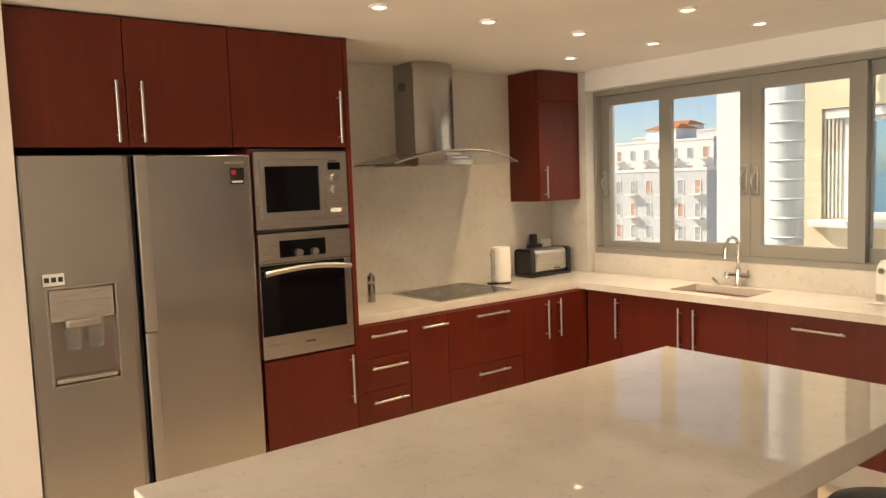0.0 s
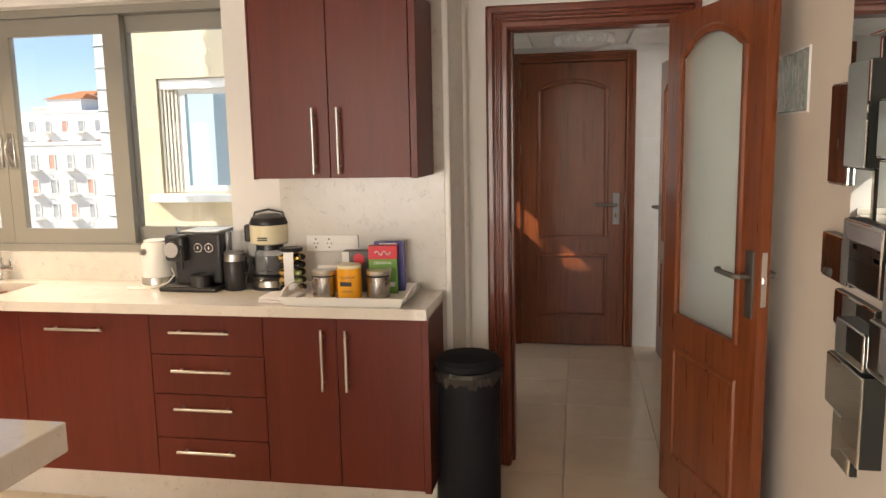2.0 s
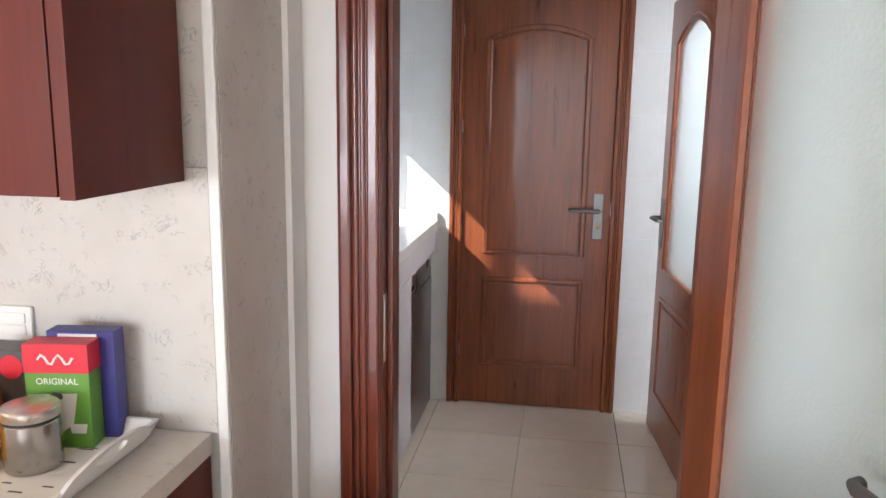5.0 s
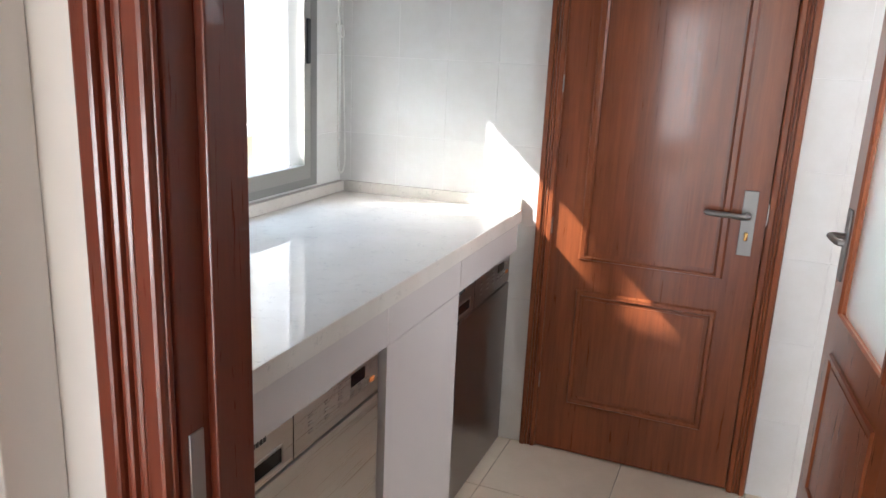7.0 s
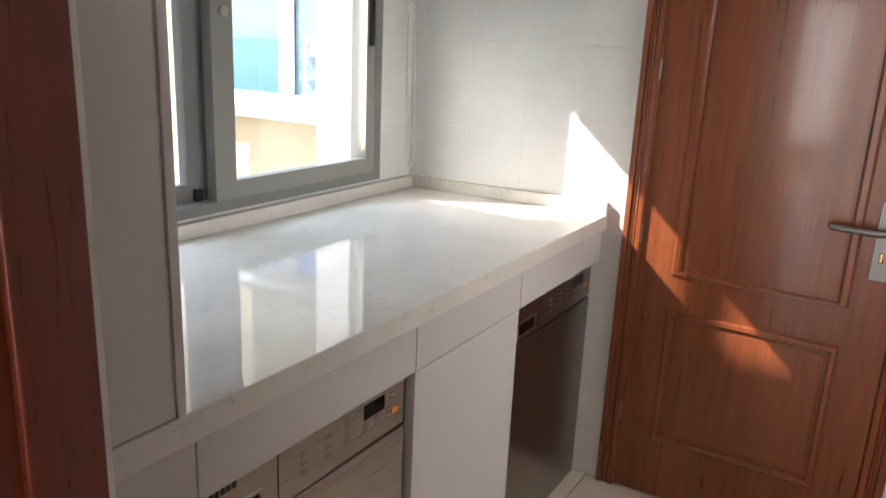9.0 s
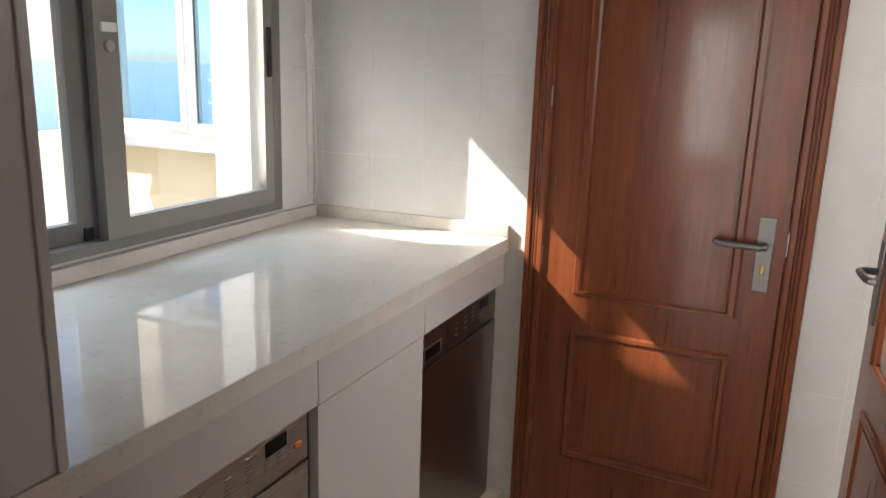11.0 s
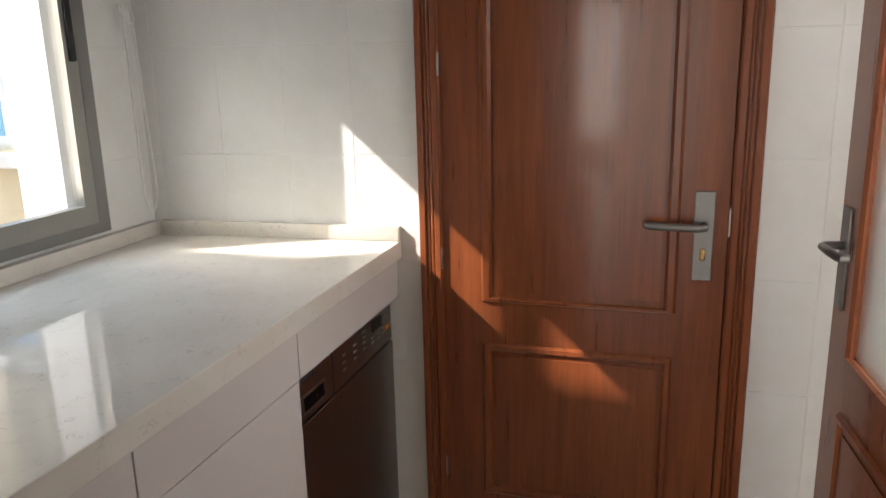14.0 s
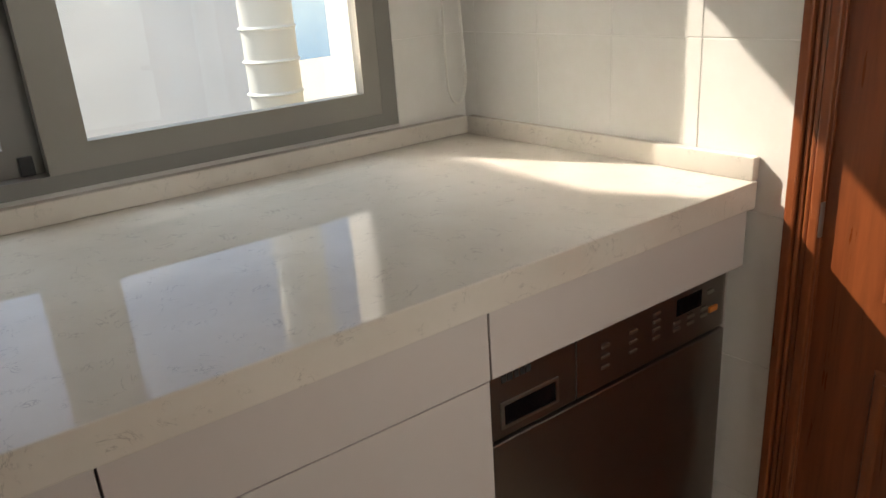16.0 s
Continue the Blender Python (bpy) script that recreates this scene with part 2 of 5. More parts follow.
def rod(bm, a, b, r, r2=None, n=16):
    a, b = Vector(a), Vector(b)
    q = (b - a).to_track_quat("Z", "Y").to_matrix().to_4x4()
    bmesh.ops.create_cone(bm, cap_ends=True, segments=n, radius1=r, radius2=r if r2 is None else r2, depth=(b - a).length, matrix=Matrix.Translation((a + b) / 2) @ q)
    return bm


def tube(pts, r, n=10, bm=None):
    bm = bm or bmesh.new()
    pts = [Vector(p) for p in pts]
    rings = []
    for i, p in enumerate(pts):
        d = (pts[min(i + 1, len(pts) - 1)] - pts[max(i - 1, 0)]).normalized()
        u = d.orthogonal().normalized() if not rings else (last - d * last.dot(d)).normalized()
        last = u
        w = d.cross(u)
        rings.append([bm.verts.new(p + r * (u * math.cos(2 * math.pi * k / n) + w * math.sin(2 * math.pi * k / n))) for k in range(n)])
    for a, b in zip(rings, rings[1:]):
        for k in range(n):
            bm.faces.new((a[k], a[(k + 1) % n], b[(k + 1) % n], b[k]))
    bm.faces.new(rings[0][::-1])
    bm.faces.new(rings[-1])
    return bm


def lathe(prof, n=28, bm=None, cx=0, cy=0):
    """Turn a profile of (radius, height) about the upright axis."""
    bm = bm or bmesh.new()
    rings = [[bm.verts.new((cx + r * math.cos(2 * math.pi * k / n), cy + r * math.sin(2 * math.pi * k / n), z)) for k in range(n)] for r, z in prof]
    for a, b in zip(rings, rings[1:]):
        for k in range(n):
            bm.faces.new((a[k], a[(k + 1) % n], b[(k + 1) % n], b[k]))
    bm.faces.new(rings[0][::-1])
    bm.faces.new(rings[-1])
    return bm


def plate(outer, holes, d0, d1, axis="y", bm=None):
    """A flat plate of outline outer with holes, from depth d0 to d1 along an axis. Points are (across, up) pairs."""
    bm = bm or bmesh.new()

    def at(u, v, d):
        return {"y": (u, d, v), "x": (d, u, v), "z": (u, v, d)}[axis]
    edges = []
    for loop in (outer, *holes):
        vs = [bm.verts.new(at(u, v, d0)) for u, v in loop]
        edges += [bm.edges.new((vs[i], vs[(i + 1) % len(vs)])) for i in range(len(vs))]
    f = bmesh.ops.triangle_fill(bm, use_beauty=True, use_dissolve=False, edges=edges)
    faces = [g for g in f["geom"] if isinstance(g, bmesh.types.BMFace)]
    ex = bmesh.ops.extrude_face_region(bm, geom=faces)
    mv = Vector(at(0, 0, d1)) - Vector(at(0, 0, d0))
    bmesh.ops.translate(bm, verts=[g for g in ex["geom"] if isinstance(g, bmesh.types.BMVert)], vec=mv)
    bmesh.ops.recalc_face_normals(bm, faces=bm.faces)
    return bm


def finish(bm, name, material, smooth=35):
    bmesh.ops.recalc_face_normals(bm, faces=bm.faces)
    me = bpy.data.meshes.new(name)
    bm.to_mesh(me)
    bm.free()
    me.materials.append(material)
    if smooth:
        for poly in me.polygons:
            poly.use_smooth = True
        me.set_sharp_from_angle(angle=radians(smooth))
        sizes = sorted(poly.area for poly in me.polygons)
        big = 6 * sizes[len(sizes) // 2]
        for poly in me.polygons:
            if poly.area > big and max(abs(c) for c in poly.normal) > 0.9999:
                poly.use_smooth = False
    return me


def thing(name, m, label, category, group="", kind=""):
    ob = new(name)
    ob.empty_display_size = 0.1
    ob.matrix_basis = m if isinstance(m, Matrix) else Matrix.Translation(m)
    return tagged(ob, label, category, group, kind)


def part(name, bm, material, parent, label="", smooth=35):
    ob = new(name, finish(bm, name, material, smooth))
    ob.parent = parent
    return tagged(ob, label)


def single(name, bm, material, label, category, kind="", group="", smooth=35, m=None):
    ob = new(name, finish(bm, name, material, smooth))
    if m is not None:
        ob.matrix_basis = m
    return tagged(ob, label, category, group, kind)


def arch_path(x0, x1, z0, z1, rise, n=14):
    """An upright panel outline with an arched head, anticlockwise from the lower left."""
    w = x1 - x0
    if rise <= 0:
        return [(x0, z0), (x1, z0), (x1, z1), (x0, z1)]
    pts = [(x0, z0), (x1, z0)]
    for k in range(n + 1):
        a = k / n
        x = x1 - w * a
        pts.append((x, z1 + rise * (1 - (2 * a - 1) ** 2)))
    return pts

# ---- setting: kitchen and utility shell ----
def shell(name, boxes, material, label, category="wall"):
    bm = bmesh.new()
    for b in boxes:
        bx(bm, *b)
    return single(name, bm, material, label, category, "structure", smooth=0)


shell("floor", [(-3.8, -7.8, -0.20, 2.2, 2.75, -0.012)], GROUT, "pale grout bed under the cream floor tiles", "floor")
shell("ceiling_kitchen", [(-3.8, -7.8, 2.25, 1.6, 0.352, 2.40)], CEIL, "smooth cream painted kitchen ceiling with downlights", "ceiling")
shell("wall_west", [(-3.80, -7.8, 0, -3.55, 0.33, 2.25), (-3.55, -4.3, 0, -2.86, -3.425, 2.25)], WALL, "cream painted kitchen wall beside the fridge")
shell("wall_south", [(-3.55, -7.8, 0, -2.4, -7.5, 2.25), (1.15, -7.8, 0, 1.22, -7.5, 2.25), (-2.4, -7.8, 2.2, 1.15, -7.5, 2.25), (-2.4, -7.8, 0, 1.15, -7.5, 0.2)], WALL, "unseen cream wall behind the walk, left open for daylight")
shell("wall_east", [(1.22, -7.8, 0, 1.45, 0.352, 2.25)], WALL, "pinkish cream painted wall that carries the mirrors")
shell("wall_north", [(-3.20, 0.03, 2.12, -0.69, 0.33, 2.25), (-3.20, 0.10, 0, -0.69, 0.33, 1.03), (-0.925, 0.03, 1.03, -0.69, 0.33, 2.12),
                     # Last two boxes are unseen; their top edge trims the sun patch.
                     (-3.80, 0.33, 0, -3.24, 0.36, 2.4), (-3.8, 0.05, 2.40, -0.05, 0.36, 4.03), (-8.0, 0.05, -6, -3.8, 0.36, 4.03)], WHITE_WALL, "white painted wall above and below the kitchen window")
shell("wall_doorway", [(-0.69, 0.352, 0, 0.216, 0.47, 2.4), (0.958, 0.352, 0, 1.45, 0.47, 2.4), (0.216, 0.352, 2.005, 0.958, 0.47, 2.4), (-1.02, 0.47, 0, 0.14, 0.55, 2.4)], WHITE_WALL, "white wall with the doorway to the utility room")
shell("wall_utility_window", [(-1.02, 0.33, 0, -0.75, 0.737, 2.4), (-1.02, 2.212, 0, -0.75, 2.75, 2.4), (-1.02, 0.737, 0, -0.75, 2.212, 1.012), (-1.02, 0.737, 2.09, -0.75, 2.212, 2.4)], WHITE_WALL, "white utility room wall with a wide window")
SKEW = Matrix.Translation((-0.2, 2.455, 0)) @ Matrix.Rotation(math.atan(0.06), 4, "Z")
end_left = shell("wall_utility_end_left", [(-0.70, 0.0012, 0, 0.31, 0.25, 2.4)], WHITE_WALL, "white tiled utility end wall above the worktop, slightly askew")
end_left.matrix_basis = SKEW
shell("wall_utility_end", [(0.88, 2.478, 0, 1.6, 2.75, 2.4), (0.112, 2.478, 2.045, 0.88, 2.75, 2.4), (0.112, 2.70, 0, 0.88, 2.75, 2.045)], WHITE_WALL, "white utility end wall around the wooden door")
shell("wall_utility_east", [(1.23, 0.47, 0, 1.36, 1.58, 2.4), (1.23, 2.40, 0, 1.36, 2.478, 2.4), (1.23, 1.58, 2.02, 1.36, 2.40, 2.4), (2.1, 1.4, 0, 2.2, 2.75, 2.4), (1.36, 1.3, 0, 2.1, 1.4, 2.4), (1.6, 2.6, 0, 2.1, 2.75, 2.4)], WHITE_WALL, "white utility wall with a side doorway")
shell("roof_utility", [(-1.02, 0.40, 2.40, 2.2, 2.75, 2.55)], E_WHITE, "flat white roof over the utility room", "roof")

# Unseen pipe added on the roof edge to split the utility room's sun patch
pipe = thing("chimney_pipe", (-3.69, 0.2, 4.03), "unseen slim pipe added to cast a gap in the sun patch", "chimney")
part("pipe", rod(bmesh.new(), (0, 0, 0), (0, 0, 3.2), 0.042, n=20), ALU, pipe)
part("pipe_cap", lathe([(0.043, 3.2), (0.05, 3.22), (0.05, 3.3), (0.02, 3.36)], 20), ALU2, pipe)
# pillar at the end of the worktop, clad in quartz, its side face askew
bm = bmesh.new()
poly = [(-0.69, 0.0), (0.035, 0.0), (0.055, 0.352), (-0.69, 0.352)]
lo = [bm.verts.new((x, y, 0)) for x, y in poly]
hi = [bm.verts.new((x, y, 2.25)) for x, y in poly]
bm.faces.new(lo[::-1]), bm.faces.new(hi)
for i in range(4):
    bm.faces.new((lo[i], lo[(i + 1) % 4], hi[(i + 1) % 4], hi[i]))
pillar = single("wall_pillar", bm, SPLASH, "pale veined quartz cladding on the pillar beside the doorway", "wall", "structure", smooth=0)
single("wall_pillar_side", box(0.040, 0.268, 0, 0.064, 0.351, 2.25, 0.002), WHITE_WALL, "plain white side of the pillar before the doorway", "wall", "structure", smooth=0)
single("trim_pillar", box(0.012, -0.012, 0, 0.034, 0.0, 2.25, 0.004), WHITEP, "narrow white corner strip on the quartz pillar", "trim", "structure")
single("wall_pillar_left", box(-3.54, 0.03, 0, -3.205, 0.33, 2.25, 0.003), SPLASH, "pale quartz clad pier beside the kitchen window", "wall", "structure")
single("splashback_hob", box(-3.55, -1.99, 0.9, -3.54, 0.03, 2.25), SPLASH, "tall pale veined quartz splashback behind the hob", "splashback", "structure", smooth=0)
single("splashback_window", box(-3.2, 0.088, 0.9, -0.69, 0.10, 1.03), SPLASH, "low pale quartz splashback under the kitchen window", "splashback", "structure", smooth=0)
single("splashback_socket", box(-0.688, -0.010, 0.9, 0.012, -0.001, 1.40, 0.001), SPLASH, "pale veined quartz panel behind the coffee things", "splashback", "structure", smooth=0)
single("bulkhead", box(-0.69, -0.005, 2.05, 0.03, -0.335, 2.245, 0.002), WHITE_WALL, "white painted boxing above the wall cabinet", "wall", "structure", smooth=0)
single("cornice", box(0.06, 0.334, 2.115, 1.215, 0.351, 2.14, 0.006), WHITE_WALL, "thin white strip above the doorway", "trim", "structure")

# suspended utility ceiling, one mesh
bm = bmesh.new()
bx(bm, -0.795, 0.40, 2.145, 1.35, 2.494, 2.16)
for i in range(-2, 3):
    x = 0.545 + 0.61 * i
    for j in range(0, 4):
        y = 2.43 - 0.6 * j
        x0, x1, y0, y1 = max(x - 0.295, -0.79), min(x + 0.295, 1.345), max(y - 0.59, 0.405), min(y, 2.49)
        if x1 > x0 and y1 > y0:
            bx(bm, x0, y0, 2.130, x1, y1, 2.150, 0.003, 1)
single("ceiling_utility", bm, CEIL, "white suspended panel ceiling of the utility room", "ceiling", "structure", smooth=0)


# ---- window frames ----
def rect(u0, v0, u1, v1):
    return [(u0, v0), (u1, v0), (u1, v1), (u0, v1)]


def handle_pull(parent, at, tall=0.16, axis="y", sign=-1, material=SATIN):
    """A curved window pull on a back plate."""
    x, y, z = at
    if axis == "y":
        b = box(x - 0.016, y, z - tall / 2, x + 0.016, y + sign * 0.012, z + tall / 2, 0.004)
        p = [(x, y + sign * (0.012 + 0.035 * math.sin(math.pi * k / 8)), z + tall * (0.32 - 0.64 * k / 8)) for k in range(9)]
    else:
        b = box(x, y - 0.016, z - tall / 2, x + sign * 0.012, y + 0.016, z + tall / 2, 0.004)
        p = [(x + sign * (0.012 + 0.035 * math.sin(math.pi * k / 8)), y, z + tall * (0.32 - 0.64 * k / 8)) for k in range(9)]
    tube(p, 0.008, 8, b)
    return part("window_handle", b, material, parent, "satin metal window pull")


win = thing("window_1", (-2.075, 0.15, 1.04), "wide four-light sliding window in grey aluminium", "window", kind="structure")
O = Vector((-2.075, 0.15, 1.04))


def wl_part(name, bm, material, parent=None, label=""):
    bmesh.ops.translate(bm, verts=bm.verts, vec=-O)
    return part(name, bm, material, parent or win, label)


bm = plate(rect(-3.235, 1.03, -0.92, 2.12), [rect(-3.19, 1.062, -0.955, 2.085)], 0.11, 0.235)
wl_part("window_frame", bm, ALU)
wl_part("track", box(-3.19, 0.118, 1.055, -0.955, 0.225, 1.068, 0.002), ALU2)
SASHES = ((-3.19, -2.64, -3.124, -2.70, 0.175, 1.11, 2.022), (-2.69, -2.077, -2.606, -2.141, 0.130, 1.135, 2.007),
          (-2.075, -1.455, -2.012, -1.541, 0.130, 1.135, 2.007), (-1.50, -0.955, -1.449, -0.988, 0.175, 1.14, 2.012))
for x0, x1, g0, g1, y, z0, z1 in SASHES:
    s = wl_part("sash", plate(rect(x0, 1.066, x1, 2.083), [rect(g0, z0, g1, z1)], y, y + 0.038), ALU)
    p = wl_part("pane", box(g0 - 0.004, y + 0.016, z0 - 0.004, g1 + 0.004, y + 0.022, z1 + 0.004), GLASS, s)
    p.visible_shadow = False
for x, y in ((-3.155, 0.175), (-2.109, 0.130), (-2.043, 0.130), (-0.968, 0.175)):
    handle_pull(win, (x - O.x, y - O.y, 1.50 - O.z))

uwin = thing("window_2", (-0.775, 1.477, 1.012), "two-light sliding utility window in grey aluminium", "window", kind="structure")
O2 = Vector((-0.83, 1.54, 1.02))


def uw_part(name, bm, material, parent=None, label=""):
    bmesh.ops.translate(bm, verts=bm.verts, vec=-O2)
    return part(name, bm, material, parent or uwin, label)


uw_part("window_frame", plate(rect(0.80, 1.021, 2.275, 2.098), [rect(0.84, 1.05, 2.235, 2.07)], -0.885, -0.783, "x"), ALU2)
for y0, y1, g0, g1, x in ((0.84, 1.58, 0.91, 1.488, -0.862), (1.545, 2.240, 1.618, 2.192, -0.818)):
    s = uw_part("sash", plate(rect(y0, 1.05, y1, 2.07), [rect(g0, 1.10, g1, 2.022)], x, x + 0.034, "x"), ALU if x > -0.84 else ALU2)
    p = uw_part("pane", box(x + 0.014, g0 - 0.004, 1.096, x + 0.020, g1 + 0.004, 2.026), GLASS, s)
    p.visible_shadow = False
uw_part("sash_stop", box(-0.846, 1.505, 1.05, -0.818, 1.53, 1.085, 0.003), BLACK)
b = box(-0.784, 2.203, 1.466, -0.776, 2.226, 1.623, 0.004)
uw_part("window_handle", b, BLACK, None, "black recessed sash pull")
b = rod(bmesh.new(), (-0.785, 1.585, 1.541), (-0.776, 1.585, 1.541), 0.014)
uw_part("lock", b, SATIN)
uw_part("latch", box(-0.785, 1.563, 1.575, -0.777, 1.610, 1.598, 0.002), WHITEP)
single("window_sill", box(-1.06, 0.737, 0.98, -0.835, 2.212, 1.010, 0.004), E_WHITE, "white outer sill below the utility window", "sill", "structure")

# roller blind and its chain
blind = thing("roller_blind", (-0.722, 1.537, 2.02), "rolled up white roller blind above the utility window", "blind")
part("roll", rod(bmesh.new(), (0.012, -0.78, 0.09), (0.012, 0.69, 0.09), 0.028), PAPER, blind)
part("fabric", box(0.0, -0.78, 0.02, 0.003, 0.69, 0.10), PAPER, blind)
part("bottom_bar", box(-0.006, -0.78, 0.0, 0.010, 0.69, 0.025, 0.004), WHITEP, blind)
chain = thing("blind_chain", (-0.716, 2.33, 1.03), "white beaded blind chain tied in a loose knot", "blind chain")
b = bmesh.new()
loop = []
for k in range(61):
    a = k / 60
    if a < 0.42:
        loop.append((0.0, 0.012 + 0.012 * a, 1.02 - 1.02 * a / 0.42 * 0.93))
    elif a < 0.58:
        q = (a - 0.42) / 0.16 * math.pi
        loop.append((0.0, 0.045 - 0.028 * math.cos(q), 0.07 - 0.065 * math.sin(q)))
    else:
        loop.append((0.0, 0.073 - 0.05 * (a - 0.58) / 0.42, 0.07 + 0.95 * (a - 0.58) / 0.42))
tube(loop, 0.003, 6, b)
part("chain", b, CORD, chain)
b = bmesh.new()
tube([(0.004, 0.02 + 0.03 * math.sin(k * 0.7), 0.55 + 0.025 * math.cos(k * 0.9)) for k in range(10)], 0.003, 6, b)
part("knot", b, CORD, chain)


# ---- doors ----
def mould(bm, pts, y, r=0.011):
    """A rounded moulding that follows a closed outline on the face y."""
    loop = [Vector((u, y, v)) for u, v in pts]
    n = len(loop)
    rings = []
    for i, p in enumerate(loop):
        d = (loop[(i + 1) % n] - loop[i - 1]).normalized()
        side = Vector((d.z, 0, -d.x))
        rings.append([bm.verts.new(p + side * (r * 1.5 * math.cos(a)) + Vector((0, 1, 0)) * (r * 0.8 * math.sin(a))) for a in [k * math.pi / 3 for k in range(6)]])
    for i in range(n):
        a, b = rings[i], rings[(i + 1) % n]
        for k in range(6):
            bm.faces.new((a[k], a[(k + 1) % 6], b[(k + 1) % 6], b[k]))


def lever(parent, x, z, y, sign, toward, long_plate=True, keyed=False):
    """A lever handle on a plate; sign is the face's side, toward the way that the lever points."""
    h = part("door_handle", box(x - 0.023, y, z - 0.140, x + 0.023, y + sign * 0.007, z + 0.084, 0.002), PLATE, parent, "satin steel plate and lever")
    b = tube([(x, y + sign * 0.005, z), (x, y + sign * 0.040, z), (x + toward * 0.012, y + sign * 0.052, z), (x + toward * 0.06, y + sign * 0.054, z + 0.002), (x + toward * 0.12, y + sign * 0.054, z + 0.004), (x + toward * 0.132, y + sign * 0.048, z + 0.004), (x + toward * 0.135, y + sign * 0.036, z + 0.004)], 0.0095, 10)
    part("lever", b, PLATE, h)
    if keyed:
        part("keyhole", box(x - 0.006, y + sign * 0.006, z - 0.088, x + 0.006, y + sign * 0.009, z - 0.058, 0.003), GOLD, h, "brass keyhole")
    return h


def panel_door(name, m, w, label, glazed, handle_sign, keyed=False, both=True, h=2.025, hx=0.048, hz=1.05):
    d = thing(name, m, label, "door", kind="structure")
    t = 0.038
    if glazed:
        hole = arch_path(0.115, w - 0.125, 0.805, 1.80, 0.085)
        leaf = part("leaf", plate(rect(0, 0.006, w, h), [hole], 0, t), SAPELE, d)
        g = part("pane", plate(arch_path(0.10, w - 0.11, 0.79, 1.80, 0.095), [], t / 2 - 0.003, t / 2 + 0.003), FROST, d, "frosted glass pane with an arched head", smooth=0)
        g.visible_shadow = False
        tops = [arch_path(0.115, w - 0.125, 0.805, 1.80, 0.085)]
        lows = [arch_path(0.115, w - 0.125, 0.21, 0.665, 0)]
    else:
        leaf = part("leaf", box(0, 0, 0.006, w, t, h, 0.002), SAPELE, d)
        tops = [arch_path(0.122, w - 0.128, 0.805, 1.840, 0.058)]
        lows = [arch_path(0.122, w - 0.128, 0.228, 0.668, 0)]
        for y0, y1 in ((-0.004, 0.0), (t, t + 0.004)):
            for pts in (arch_path(0.146, w - 0.152, 0.829, 1.818, 0.054), arch_path(0.146, w - 0.152, 0.252, 0.644, 0)):
                part("raised_panel", plate(pts, [], y0, y1), SAPELE, d, smooth=0)
    for pts in tops + lows:
        for y in (-0.001, t + 0.001):
            b = bmesh.new()
            mould(b, pts, y)
            part("moulding", b, SAPELE, d)
    if glazed:
        for y0, y1 in ((-0.003, 0.0), (t, t + 0.003)):
            part("raised_panel", plate(arch_path(0.140, w - 0.15, 0.235, 0.640, 0), [], y0, y1), SAPELE, d, smooth=0)
    for s in ((-1, 1) if both else (handle_sign,)):
        lever(d, w - hx, hz, 0 if s < 0 else t, s, -1, keyed=keyed)
    return d, t


# far door: closed, hinges at the left seen from the kitchen
far, ft = panel_door("door_1", pose(0.137, 2.467, 0), 0.727, "closed reddish wooden door with two moulded panels", False, -1, keyed=True, both=False, hx=0.057, hz=1.032)
for z in (0.29, 0.914, 1.431, 1.883):
    part("hinge", rod(bmesh.new(), (-0.004, -0.006, z - 0.030), (-0.004, -0.006, z + 0.030), 0.006), HINGE, far, "satin steel hinge")
part("strike", box(0.7275, -0.003, 1.005, 0.7305, 0.004, 1.075), SATIN, far)

kd_ang = math.degrees(math.atan2(-0.949, 0.316))
kdoor, kt = panel_door("door_2", pose(0.892, 0.185, 0, 0, 0, kd_ang), 0.70, "open reddish wooden door with a frosted arched pane", True, -1, h=1.968)
part("latch_plate", box(0.699, 0.008, 0.955, 0.703, 0.028, 1.135, 0.002), CHROME, kdoor, "bright latch plate on the door edge")
part("latch_bolt", box(0.701, 0.013, 1.03, 0.711, 0.024, 1.05, 0.002), CHROME, kdoor)
rd_ang = math.degrees(math.atan2(0.706, -0.075))
rdoor, rt = panel_door("door_3", pose(1.205, 1.60, 0, 0, 0, rd_ang), 0.758, "half open wooden side door with a frosted pane", True, 1, h=1.99, hz=1.032)
for z in (0.30, 1.0, 1.46, 1.8):
    part("hinge", rod(bmesh.new(), (-0.006, 0.02, z - 0.04), (-0.006, 0.02, z + 0.04), 0.008), HINGE, rdoor, "satin steel hinge")


def architrave(name, x0, x1, ztop, y, sign, width, material, label):
    """Stepped wooden casing round a doorway on the face y."""
    a = thing(name, ((x0 + x1) / 2, y, 0), label, "door frame", kind="structure")
    ox = -(x0 + x1) / 2
    steps = ((0.0, 1.0, 0.010), (0.06, 0.34, 0.024), (0.36, 0.50, 0.018), (0.52, 0.66, 0.016), (0.68, 0.96, 0.020))
    for side, xi, s in (("left", x0, -1), ("right", x1, 1)):
        b = bmesh.new()
        for f0, f1, d in steps:
            e0, e1 = xi + s * width * (1 - f1), xi + s * width * (1 - f0)
            bx(b, ox + min(e0, e1), 0 if sign > 0 else -d, 0, ox + max(e0, e1), d if sign > 0 else 0, ztop + width * (1 - f0) - 0.001, min(0.006, width * 0.06), 2)
        part("casing", b, material, a)
    b = bmesh.new()
    for f0, f1, d in steps:
        z0, z1 = ztop + width * (1 - f1), ztop + width * (1 - f0)
        w0 = width * (1 - f0)
        bx(b, ox + x0 - w0 + 0.002, 0 if sign > 0 else -d - 0.001, z0, ox + x1 + w0 - 0.002, d + 0.001 if sign > 0 else 0, z1, min(0.006, width * 0.06), 2)
    part("head_casing", b, material, a)
    return a


